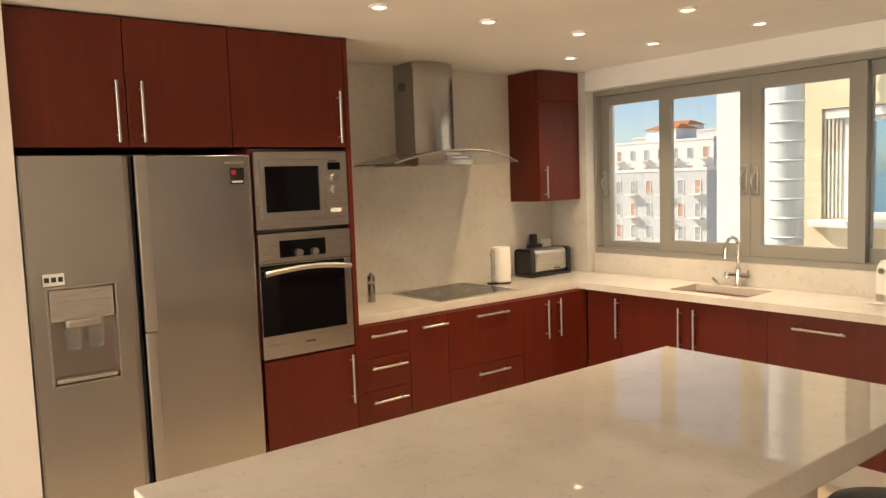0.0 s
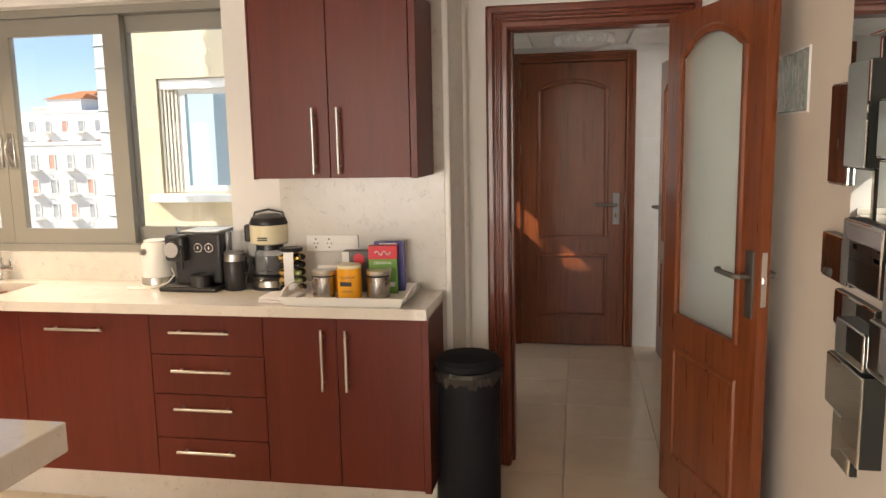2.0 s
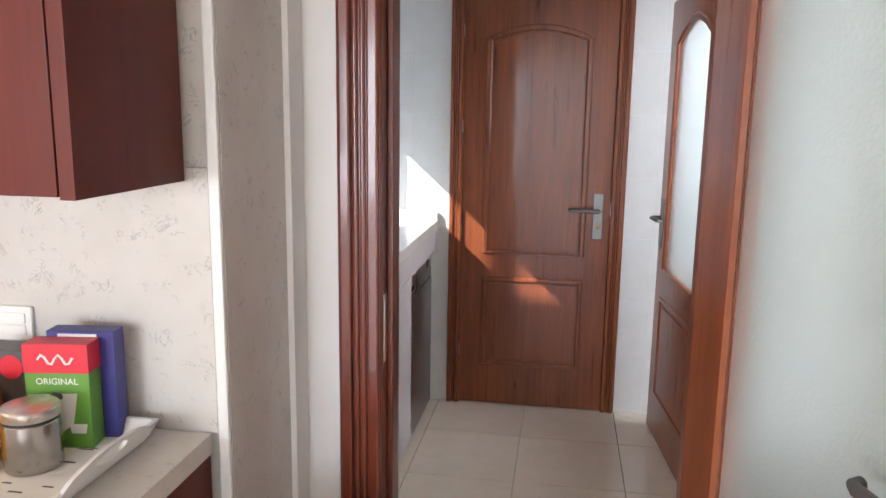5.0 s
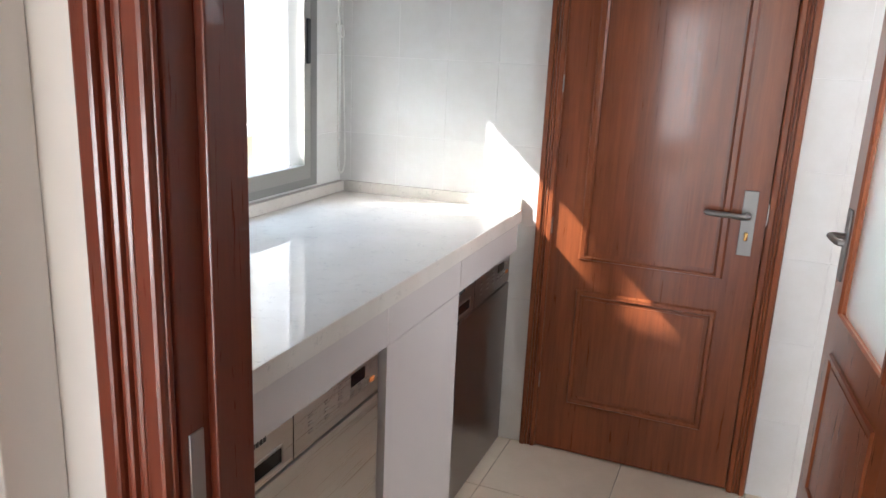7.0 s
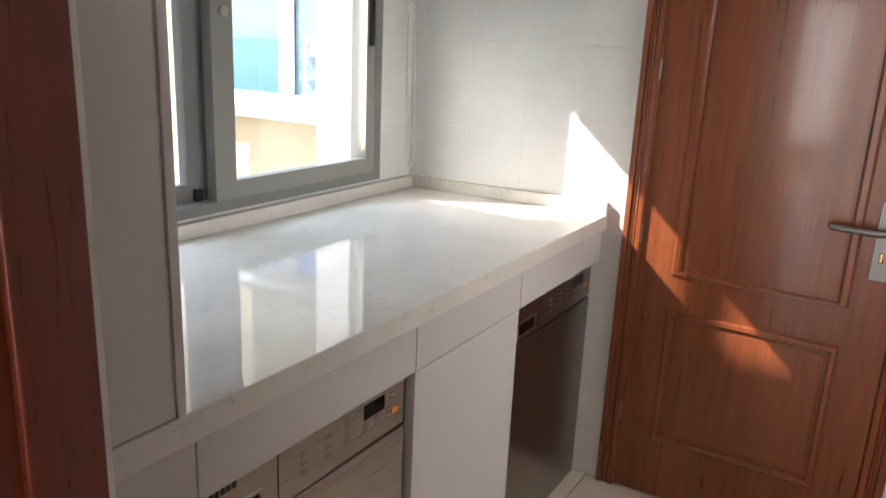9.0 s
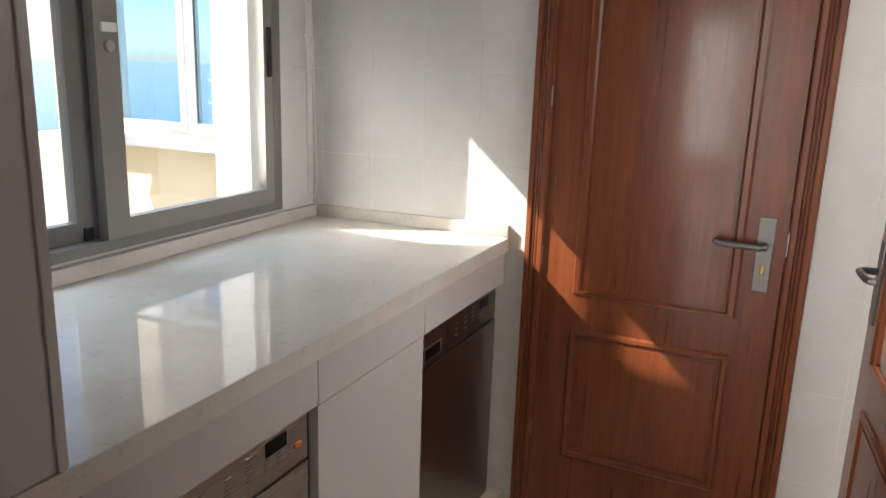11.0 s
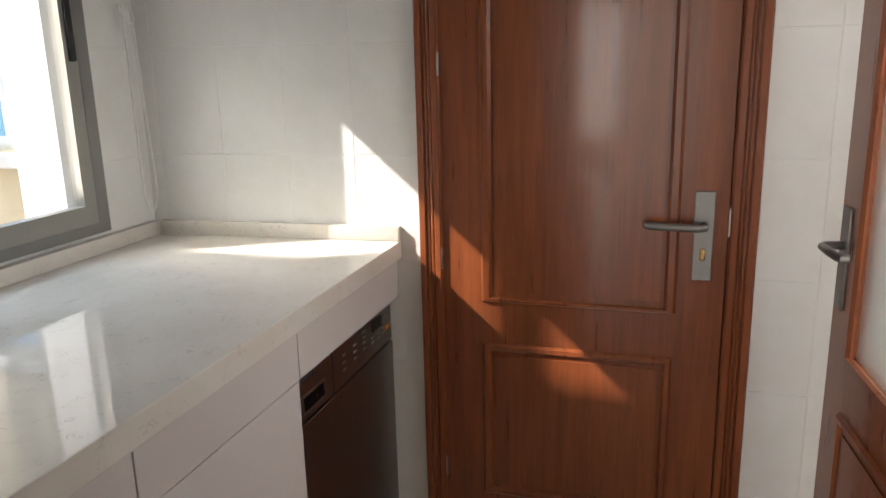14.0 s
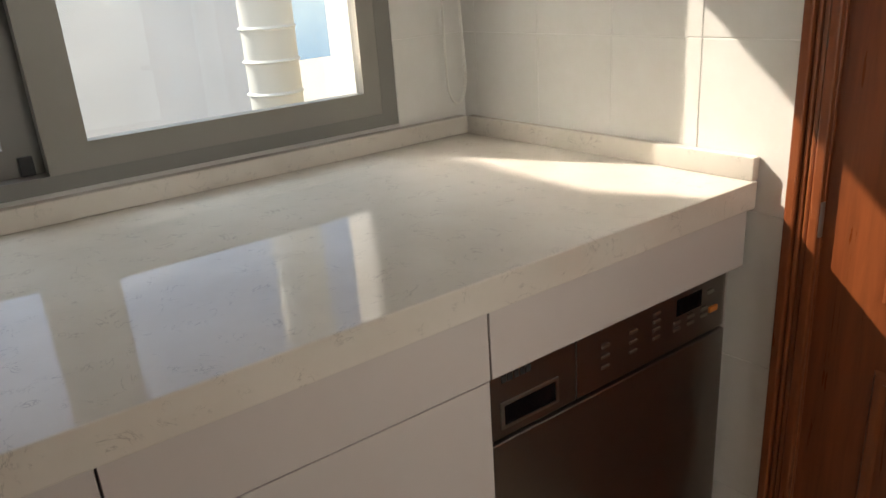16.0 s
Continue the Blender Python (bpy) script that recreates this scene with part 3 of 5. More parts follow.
far_arch = architrave("trim_far_door", 0.138, 0.866, 2.030, 2.473, -1, 0.066, SAPELE, "stepped reddish wooden casing round the closed door")
for x0, x1, z0, z1 in ((0.074, 0.134, 0, 2.029), (0.868, 0.926, 0, 2.029), (0.074, 0.926, 2.030, 2.044)):
    part("jamb", box(x0 - 0.502, 0.001, z0, x1 - 0.502, 0.20, z1, 0.002), SAPELE, far_arch)
k_arch = architrave("trim_doorway", 0.242, 0.938, 1.976, 0.351, -1, 0.100, DARKWOOD, "dark stepped wooden casing round the open doorway")
# lining of the open doorway
lin = thing("trim_doorway_lining", (0.55, 0.411, 0), "dark reddish wooden lining of the open doorway", "door frame", kind="structure")
part("jamb", box(-0.333, -0.058, 0, -0.308, 0.058, 2.004, 0.003), DARKWOOD, lin)
part("jamb", box(-0.308, -0.012, 0, -0.294, 0.058, 1.972, 0.003), DARKWOOD, lin)
part("jamb", box(0.383, -0.058, 0, 0.408, 0.058, 2.004, 0.003), SAPELE, lin)
part("head", box(-0.308, -0.058, 1.973, 0.383, 0.058, 2.004, 0.003), DARKWOOD, lin)
part("strike_plate", box(-0.3085, -0.046, 0.93, -0.3055, -0.022, 1.09, 0.001), SATIN, lin)
# casing of the side doorway
s_arch = thing("trim_side_door", (1.229, 1.99, 0), "reddish wooden casing of the side doorway", "door frame", kind="structure")
part("casing", box(-0.02, -0.48, 0, 0.0, -0.40, 2.09, 0.005), SAPELE, s_arch)
part("casing", box(-0.02, 0.40, 0, 0.0, 0.462, 2.09, 0.005), SAPELE, s_arch)
part("head_casing", box(-0.022, -0.40, 2.01, 0.0, 0.40, 2.09, 0.005), SAPELE, s_arch)


# ---- kitchen cabinets ----
def bar_handle(parent, p0, p1, out, r=0.006):
    """A straight bar on two posts, out being the way that it stands off."""
    p0, p1, out = Vector(p0), Vector(p1), Vector(out)
    b = rod(bmesh.new(), p0 + out, p1 + out, r, n=12)
    d = (p1 - p0) * 0.12
    rod(b, p0 + d, p0 + d + out, r * 0.8, n=8)
    rod(b, p1 - d, p1 - d + out, r * 0.8, n=8)
    return part("handle", b, SATIN, parent, "slim satin steel bar handle")


def base_unit(name, face, u0, u1, fronts, label, depth=0.36, z0=0.17, z1=0.857, group="base cabinets"):
    """A floor unit. face: 'y' fronts look to -y at y=-0.32, 'x' to +x at x=-2.91. fronts: (ua, ub, za, zb, handle)."""
    if face == "y":
        c = thing(name, ((u0 + u1) / 2, -0.12, 0), label, "cabinet", group)
        off = Vector(((u0 + u1) / 2, -0.12, 0))
    else:
        c = thing(name, (-3.1, (u0 + u1) / 2, 0), label, "cabinet", group)
        off = Vector((-3.1, (u0 + u1) / 2, 0))

    def B(ua, ub, d0, d1, za, zb, bev):
        if face == "y":
            return box(ua - off.x, d0 - off.y, za, ub - off.x, d1 - off.y, zb, bev)
        return box(d0 - off.x, ua - off.y, za, d1 - off.x, ub - off.y, zb, bev)
    if face == "y":
        part("carcass", B(u0, u1, -0.300, -0.300 + depth, z0, z1, 0), CHERRY, c)
    else:
        part("carcass", B(u0, u1, -2.93 - depth, -2.93, z0, z1, 0), CHERRY, c)
    for ua, ub, za, zb, h in fronts:
        g = 0.0015
        f = part("door" if zb - za > 0.4 else "drawer_front", B(ua + g, ub - g, *((-0.320, -0.301) if face == "y" else (-2.929, -2.91)), za + g, zb - g, 0.0012), CHERRY, c)
        if h:
            kind, a, b0, b1 = h
            if face == "y":
                y = -0.320 - off.y
                p = ((b0 - off.x, y, a), (b1 - off.x, y, a)) if kind == "h" else ((a - off.x, y, b0), (a - off.x, y, b1))
                bar_handle(f, *p, (0, -0.03, 0))
            else:
                x = -2.91 - off.x
                p = ((x, b0 - off.y, a), (x, b1 - off.y, a)) if kind == "h" else ((x, a - off.y, b0), (x, a - off.y, b1))
                bar_handle(f, *p, (0.03, 0, 0))
    return c


RB = "dark cherry red base cabinet under the quartz worktop"
base_unit("base_cabinet", "y", -0.66, -0.03, [(-0.66, -0.362, 0.17, 0.855, ("v", -0.415, 0.568, 0.807)), (-0.362, -0.03, 0.17, 0.855, ("v", -0.319, 0.568, 0.807))], "two-door " + RB, 0.28)
single("end_panel", box(-0.03, -0.325, 0.165, -0.004, -0.012, 0.858, 0.001), CHERRY, "dark cherry red end panel of the base cabinets", "panel")
base_unit("drawer_unit", "y", -1.14, -0.66, [(-1.14, -0.66, a, b, ("h", h, -1.04, -0.79)) for a, b, h in ((0.17, 0.337, 0.288), (0.337, 0.521, 0.468), (0.521, 0.685, 0.625), (0.685, 0.855, 0.782))], "four-drawer dark cherry red unit under the worktop")
base_unit("dishwasher_unit", "y", -1.725, -1.14, [(-1.725, -1.14, 0.17, 0.855, ("h", 0.783, -1.584, -1.331))], "dark cherry red front with one level handle")
base_unit("sink_cabinet", "y", -2.645, -1.725, [(-2.645, -2.183, 0.17, 0.855, ("v", -2.229, 0.575, 0.81)), (-2.183, -1.725, 0.17, 0.855, ("v", -2.134, 0.575, 0.81))], "two-door dark cherry red cabinet under the sink", 0.30)
base_unit("corner_cabinet", "y", -2.905, -2.645, [(-2.905, -2.645, 0.17, 0.855, ("v", -2.665, 0.58, 0.82))], "narrow dark cherry red corner cabinet")
base_unit("corner_cabinet", "x", -0.875, -0.325, [(-0.875, -0.632, 0.17, 0.855, ("v", -0.69, 0.60, 0.83)), (-0.632, -0.325, 0.17, 0.855, ("v", -0.587, 0.60, 0.83))], "two-door dark cherry red corner cabinet", 0.5)
base_unit("drawer_unit", "x", -1.434, -0.875, [(-1.434, -0.875, 0.535, 0.855, ("h", 0.81, -1.252, -1.011)), (-1.434, -0.875, 0.17, 0.535, ("h", 0.483, -1.25, -1.01))], "dark cherry red pan drawers under the hob", 0.5)
base_unit("pull_out_unit", "x", -1.687, -1.434, [(-1.687, -1.434, 0.17, 0.855, ("h", 0.803, -1.621, -1.453))], "narrow dark cherry red pull-out unit", 0.5)
base_unit("drawer_unit", "x", -1.99, -1.687, [(-1.99, -1.687, a, b, ("h", h, -1.936, -1.725)) for a, b, h in ((0.17, 0.335, 0.29), (0.335, 0.522, 0.468), (0.522, 0.689, 0.64), (0.689, 0.855, 0.803))], "narrow dark cherry red drawer unit beside the oven", 0.5)
single("plinth_window", box(-2.905, -0.21, 0, -0.004, -0.19, 0.17), QUARTZ, "pale quartz plinth under the window cabinets", "plinth")
single("plinth_hob", box(-3.0, -1.99, 0, -2.98, -0.212, 0.17), QUARTZ, "pale quartz plinth under the hob cabinets", "plinth")

# L-shaped worktop with the sink cut-out
SX0, SX1, SY0, SY1 = -2.34, -1.86, -0.285, -0.005
wt = [(-3.54, -1.99), (-2.945, -1.99), (-2.945, -0.373), (0.0, -0.373), (0.0, -0.012), (-0.69, -0.012), (-0.69, 0.088), (-3.203, 0.088), (-3.203, 0.03), (-3.54, 0.03)]
b = plate(wt, [rect(SX0, SY0, SX1, SY1)], 0.86, 0.90, "z")
single("worktop", b, QUARTZ, "polished pale quartz L-shaped worktop with hairline veins", "worktop", smooth=0)
sink = thing("sink", ((SX0 + SX1) / 2, (SY0 + SY1) / 2, 0.74), "undermounted steel sink set in the quartz worktop", "sink")
w, d = (SX1 - SX0) / 2, (SY1 - SY0) / 2
b = bmesh.new()
for q in ((-w - 0.01, -d - 0.01, 0, w + 0.01, d + 0.01, 0.008), (-w - 0.01, -d - 0.01, 0, -w, d + 0.01, 0.119), (w, -d - 0.01, 0, w + 0.01, d + 0.01, 0.119), (-w, -d - 0.01, 0, w, -d, 0.119), (-w, d, 0, w, d + 0.01, 0.119)):
    bx(b, *q)
part("bowl", b, STEEL_H, sink, smooth=0)
part("waste", lathe([(0.0, 0.008), (0.035, 0.008), (0.04, 0.012), (0.03, 0.010), (0.001, 0.006)], 20), CHROME, sink)

tap = thing("mixer_tap", (-2.10, 0.045, 0.90), "chrome swan neck mixer tap behind the sink", "tap")
part("body", lathe([(0.03, 0), (0.03, 0.006), (0.02, 0.012), (0.018, 0.09), (0.016, 0.105), (0.012, 0.11)], 24), CHROME, tap)
part("spout", tube([(0, 0, 0.10), (0, 0, 0.20)] + [(0, -0.065 + 0.065 * math.cos(a), 0.22 + 0.065 * math.sin(a)) for a in [k * math.pi / 10 for k in range(11)]] + [(0, -0.132, 0.17)], 0.0095, 12), CHROME, tap)
part("handle", rod(rod(bmesh.new(), (-0.075, 0, 0.062), (0.075, 0, 0.062), 0.014), (0.06, 0, 0.06), (0.072, -0.02, 0.10), 0.005), CHROME, tap)
part("handle", lathe([(0.018, 0.045), (0.018, 0.08), (0.001, 0.081)], 16, None, -0.07, 0), CHROME, tap)
stopper = thing("sink_stopper", (-2.22, 0.03, 0.90), "small dark metal sink stopper on the worktop", "stopper")
part("disc", lathe([(0.018, 0), (0.02, 0.004), (0.012, 0.012), (0.001, 0.013)], 16), SATIN, stopper)
part("pull", rod(bmesh.new(), (0, 0, 0.01), (-0.03, -0.01, 0.04), 0.007), STEEL_DARK, stopper)

# wall cabinets
ur = thing("wall_cabinet", (-0.345, -0.15, 1.378), "two-door dark cherry red wall cabinet on the pillar", "cabinet", "wall cabinets")
part("carcass", box(-0.31, -0.152, 0.0, 0.29, 0.135, 0.655, 0.001), CHERRY, ur)
part("side_panel", box(0.291, -0.172, -0.002, 0.316, 0.135, 0.657, 0.001), CHERRY, ur)
part("side_panel", box(-0.316, -0.172, -0.002, -0.309, 0.135, 0.657, 0.001), CHERRY, ur)
for x0, x1, hx in ((-0.307, -0.0145, -0.067), (-0.0115, 0.288, 0.027)):
    f = part("door", box(x0, -0.172, 0.002, x1, -0.153, 0.655, 0.0012), CHERRY, ur)
    bar_handle(f, (hx, -0.172, 0.017), (hx, -0.172, 0.257), (0, -0.03, 0))
ul = thing("wall_cabinet", (-3.40, -0.17, 1.40), "tall narrow dark cherry red wall cabinet beside the window", "cabinet", "wall cabinets")
part("carcass", box(-0.138, -0.19, 0, 0.12, 0.195, 0.845, 0.001), CHERRY, ul)
f = part("door", box(0.121, -0.188, 0.002, 0.140, 0.194, 0.645, 0.0012), CHERRY, ul)
bar_handle(f, (0.14, -0.145, 0.02), (0.14, -0.145, 0.23), (0.03, 0, 0))
part("flap", box(0.121, -0.188, 0.649, 0.140, 0.194, 0.845, 0.0012), CHERRY, ul)

# tall run: cabinets over the fridge, oven tower
tw = thing("oven_tower", (-3.2, -2.25, 0), "dark cherry red tower cabinet that holds two built-in ovens", "cabinet")
part("side_panel", box(-0.34, 0.24, 0, 0.295, 0.26, 2.245, 0.001), CHERRY, tw)
part("side_panel", box(-0.34, -0.255, 0, 0.265, -0.24, 1.73, 0.001), CHERRY, tw)
part("back", box(-0.34, -0.24, 0.17, -0.32, 0.24, 1.73), CHERRY, tw)
part("shelf", box(-0.32, -0.24, 0.765, 0.265, 0.24, 0.777), CHERRY, tw)
part("shelf", box(-0.32, -0.24, 1.348, 0.265, 0.24, 1.366), BLACK, tw)
part("shelf", box(-0.32, -0.24, 1.716, 0.268, 0.24, 1.73), BLACK, tw)
f = part("door", box(0.271, -0.24, 0.17, 0.290, 0.239, 0.765, 0.0012), CHERRY, tw)
bar_handle(f, (0.29, 0.205, 0.495), (0.29, 0.205, 0.734), (0.03, 0, 0))
part("plinth", box(-0.3, -0.24, 0, 0.22, 0.24, 0.17), QUARTZ, tw)
for u0, u1, hy in ((-3.42, -3.010, -3.05), (-3.008, -2.579, -2.954), (-2.577, -2.012, -2.051)):
    c = thing("top_cabinet", (-3.2, (u0 + u1) / 2, 1.735), "dark cherry red cabinet close under the ceiling", "cabinet", "top cabinets")
    h = (u1 - u0) / 2
    part("carcass", box(-0.34, -h, 0, 0.27, h, 0.505), CHERRY, c)
    f = part("door", box(0.271, -h + 0.0012, 0.0, 0.290, h - 0.0012, 0.505, 0.0012), CHERRY, c)
    o = hy - (u0 + u1) / 2
    bar_handle(f, (0.29, o, 0.018), (0.29, o, 0.258), (0.03, 0, 0))

# ---- kitchen appliances ----
fr = thing("fridge_freezer", (-3.2, -2.96, 0), "brushed steel side-by-side fridge freezer with a water dispenser", "fridge")
part("body", box(-0.34, -0.445, 0.02, 0.235, 0.440, 1.70, 0.004), STEEL_DARK, fr)
DY0, DY1, DZ0, DZ1 = -0.387, -0.148, 0.83, 1.20
ld = part("freezer_door", plate([(-0.445, 0.03), (-0.085, 0.03), (-0.085, 1.702), (-0.445, 1.702)], [rect(DY0, DZ0, DY1, DZ1)], 0.245, 0.30, "x"), STEEL, fr, smooth=0)
part("door_edge", box(0.24, -0.452, 0.03, 0.297, -0.444, 1.702, 0.003), SATIN, ld)
part("grip_strip", box(0.262, -0.084, 0.03, 0.292, -0.062, 1.702, 0.006), STEEL_DARK, ld, "dark recessed grip strip")
dsp = part("dispenser", box(0.248, DY0, DZ0, 0.262, DY1, DZ1), STEEL_DARK, fr, "recessed ice and water dispenser", smooth=0)
part("control_panel", box(0.262, DY0 + 0.004, 1.075, 0.292, DY1 - 0.004, DZ1 - 0.004, 0.004), STEEL_H, dsp)
part("chute_hood", box(0.262, DY0 + 0.05, 1.045, 0.312, DY1 - 0.05, 1.08, 0.012), SATIN, dsp)
for y in (-0.31, -0.225):
    part("paddle", lathe([(0.026, 0.96), (0.03, 1.0), (0.03, 1.045)], 18, None, 0.285, y), CLEAR, dsp)
part("drip_tray", box(0.262, DY0 + 0.01, DZ0 + 0.006, 0.300, DY1 - 0.01, DZ0 + 0.022, 0.003), STEEL_H, dsp)
part("bezel", plate(rect(DY0 - 0.008, DZ0 - 0.008, DY1 + 0.008, DZ1 + 0.008), [rect(DY0, DZ0, DY1, DZ1)], 0.300, 0.304, "x"), SATIN, ld, smooth=0)
part("label", box(0.300, -0.40, 1.215, 0.3015, -0.325, 1.26), PAPER, ld, "small white energy label")
for k in range(3):
    part("label_bar", box(0.3015, -0.395 + 0.024 * k, 1.228, 0.302, -0.378 + 0.024 * k, 1.247), INK, ld)
rdr = part("fridge_door", box(0.245, -0.038, 0.03, 0.30, 0.450, 1.702, 0.006), STEEL, fr)
part("door_pull", box(0.298, -0.044, 0.80 + 0.19, 0.318, 0.006, 1.702, 0.006), SATIN, rdr, "bright upper pull strip")
part("door_pull", box(0.298, -0.044, 0.03, 0.314, 0.000, 0.985, 0.006), SATIN, rdr, "bright lower pull strip")
part("gap", box(0.235, -0.062, 0.03, 0.262, -0.044, 1.70), RUBBER, fr)
part("sticker", box(0.300, 0.355, 1.575, 0.3012, 0.418, 1.645), BLACK, rdr, "small dark warranty sticker")
part("sticker_mark", box(0.3012, 0.362, 1.618, 0.3018, 0.382, 1.636), RED, rdr)
part("sticker_mark", box(0.3012, 0.362, 1.582, 0.3018, 0.412, 1.590), PAPER, rdr)
for k in range(7):
    part("badge", box(0.300, 0.335 + 0.0125 * k, 1.662, 0.3012, 0.3435 + 0.0125 * k, 1.674), SATIN, rdr)


def knob(parent, x, y, z, r, d, material=SATIN):
    return part("knob", rod(bmesh.new(), (x, y, z), (x + d, y, z), r, r * 0.92, 24), material, parent)


mw = thing("microwave", (-2.94, -2.252, 1.367), "built-in steel microwave oven with two round knobs", "microwave")
part("body", box(-0.24, -0.235, 0.002, 0.005, 0.235, 0.345), BLACK, mw)
part("trim_frame", plate(rect(-0.237, 0.0, 0.237, 0.347), [rect(-0.215, 0.042, 0.215, 0.312)], 0.006, 0.026, "x"), STEEL_H, mw, smooth=0)
d_ = part("door", plate(rect(-0.213, 0.044, 0.108, 0.310), [rect(-0.19, 0.075, 0.082, 0.282)], 0.012, 0.036, "x"), STEEL_H, mw, smooth=0)
part("window", box(0.012, -0.192, 0.073, 0.027, 0.084, 0.284), BLACKGLASS, d_, "dark glass oven window", smooth=0)
part("control_panel", box(0.012, 0.112, 0.044, 0.034, 0.213, 0.310, 0.002), STEEL_H, mw)
part("display", box(0.034, 0.130, 0.262, 0.0355, 0.196, 0.296), BLACKGLASS, mw)
knob(mw, 0.034, 0.163, 0.222, 0.021, 0.02)
knob(mw, 0.034, 0.163, 0.168, 0.021, 0.02)
for z, n_ in ((0.130, 1), (0.118, 1), (0.098, 2)):
    for k in range(n_):
        part("button", box(0.034, 0.132 + 0.034 * k, z, 0.0365, 0.132 + 0.034 * k + (0.062 if n_ == 1 else 0.028), z + 0.006, 0.001), SATIN, mw)
part("button", box(0.034, 0.135, 0.062, 0.038, 0.193, 0.082, 0.003), WHITEP, mw)
for k in range(5):
    part("badge", box(0.034, 0.135 + 0.009 * k, 0.300, 0.0352, 0.141 + 0.009 * k, 0.305), INK, mw)

ov = thing("oven", (-2.94, -2.252, 0.778), "built-in steel oven with a black glass door", "oven")
part("body", box(-0.24, -0.235, 0.002, 0.005, 0.235, 0.565), BLACK, ov)
part("control_panel", box(0.006, -0.237, 0.435, 0.030, 0.237, 0.568, 0.002), STEEL_H, ov)
part("display", box(0.030, -0.135, 0.458, 0.032, 0.100, 0.535), BLACKGLASS, ov, smooth=0)
knob(ov, 0.030, -0.045, 0.475, 0.018, 0.028)
knob(ov, 0.030, 0.035, 0.475, 0.018, 0.028)
d_ = part("door", box(0.006, -0.237, 0.0, 0.028, 0.237, 0.430, 0.002), STEEL_H, ov)
part("window", box(0.028, -0.235, 0.105, 0.031, 0.198, 0.428), BLACKGLASS, d_, "black glass oven window", smooth=0)
hb = bmesh.new()
tube([(0.062 + 0.006 * math.sin(math.pi * k / 12), -0.225 + 0.44 * k / 12, 0.392 + 0.018 * math.sin(math.pi * k / 12)) for k in range(13)], 0.013, 12, hb)
rod(hb, (0.03, -0.20, 0.395), (0.06, -0.20, 0.395), 0.008)
rod(hb, (0.03, 0.19, 0.395), (0.06, 0.19, 0.395), 0.008)
part("handle", hb, SATIN, d_, "long curved steel handle")
for k in range(6):
    part("badge", box(0.028, -0.025 + 0.009 * k, 0.052, 0.0292, -0.019 + 0.009 * k, 0.060), INK, d_)

hob = thing("hob", (-3.22, -1.133, 0.90), "flat dark glass ceramic hob with a thin steel rim", "hob")
part("rim", plate(rect(-0.237, -0.284, 0.237, 0.284), [rect(-0.231, -0.278, 0.231, 0.278)], 0.0, 0.007, "z"), SATIN, hob, smooth=0)
part("glass", box(-0.231, -0.278, 0.0, 0.231, 0.278, 0.006), HOBGLASS, hob, smooth=0)
for x, y, r in ((-0.11, -0.14, 0.09), (0.1, -0.14, 0.07), (-0.11, 0.14, 0.07), (0.1, 0.14, 0.1)):
    part("cooking_zone", plate([(x + r * math.cos(a), y + r * math.sin(a)) for a in [k * math.pi / 16 for k in range(32)]], [[(x + (r - 0.002) * math.cos(a), y + (r - 0.002) * math.sin(a)) for a in [k * math.pi / 16 for k in range(32)]]], 0.006, 0.0064, "z"), SATIN, hob, smooth=0)

hood = thing("cooker_hood", (-3.54, -1.145, 1.62), "steel chimney cooker hood with a curved glass canopy", "cooker hood")
cyn = 12
outl = [(0.0, -0.145), (0.20, -0.145)] + [(0.20 + 0.045 * math.sin(math.pi * k / cyn), -0.145 + 0.29 * k / cyn) for k in range(1, cyn)] + [(0.20, 0.145), (0.0, 0.145)]
part("chimney", plate(outl, [], 0.10, 0.628, "z"), STEEL, hood, smooth=20)
for k in range(6):
    part("vent_slot", box(0.05, -0.147, 0.47 + 0.008 * k, 0.12, -0.1445, 0.474 + 0.008 * k), BLACK, hood)
part("motor_box", plate([(0.0, -0.30), (0.30, -0.20), (0.36, 0.0), (0.30, 0.20), (0.0, 0.30)], [], 0.03, 0.055, "z"), STEEL_H, hood)
part("motor_cover", plate([(0.0, -0.19), (0.24, -0.16), (0.30, 0.0), (0.24, 0.16), (0.0, 0.19)], [], 0.055, 0.105, "z"), STEEL_H, hood)
b = bmesh.new()
rows_ = []
for k in range(25):
    u = -1 + 2 * k / 24
    y, z = 0.45 * u, 0.105 - 0.07 * u * u
    front = 0.47 - 0.05 * (u * u) ** 1.5
    rows_.append([b.verts.new((0.005, y, z)), b.verts.new((front, y, z)), b.verts.new((front, y, z + 0.007)), b.verts.new((0.005, y, z + 0.007))])
for a, c in zip(rows_, rows_[1:]):
    for k in range(4):
        b.faces.new((a[k], a[(k + 1) % 4], c[(k + 1) % 4], c[k]))
b.faces.new(rows_[0])
b.faces.new(rows_[-1][::-1])
part("canopy", b, CLEAR, hood, "curved clear glass canopy")
b = bmesh.new()
tube([(0.475 - 0.05 * (abs(-1 + 2 * k / 24) ** 3), 0.45 * (-1 + 2 * k / 24), 0.109 - 0.07 * (-1 + 2 * k / 24) ** 2) for k in range(25)], 0.005, 8, b)
part("edge_strip", b, SATIN, hood)
part("button_panel", box(0.355, -0.05, 0.055, 0.375, 0.14, 0.085, 0.003), SATIN, hood)
for k in range(6):
    part("button", box(0.375, -0.03 + 0.025 * k, 0.066, 0.379, -0.015 + 0.025 * k, 0.076, 0.001), CHROME, hood)
for y in (-0.17, 0.17):
    part("lamp", lathe([(0.03, 0.022), (0.034, 0.03), (0.001, 0.031)], 20, None, 0.24, y), SATIN, hood)

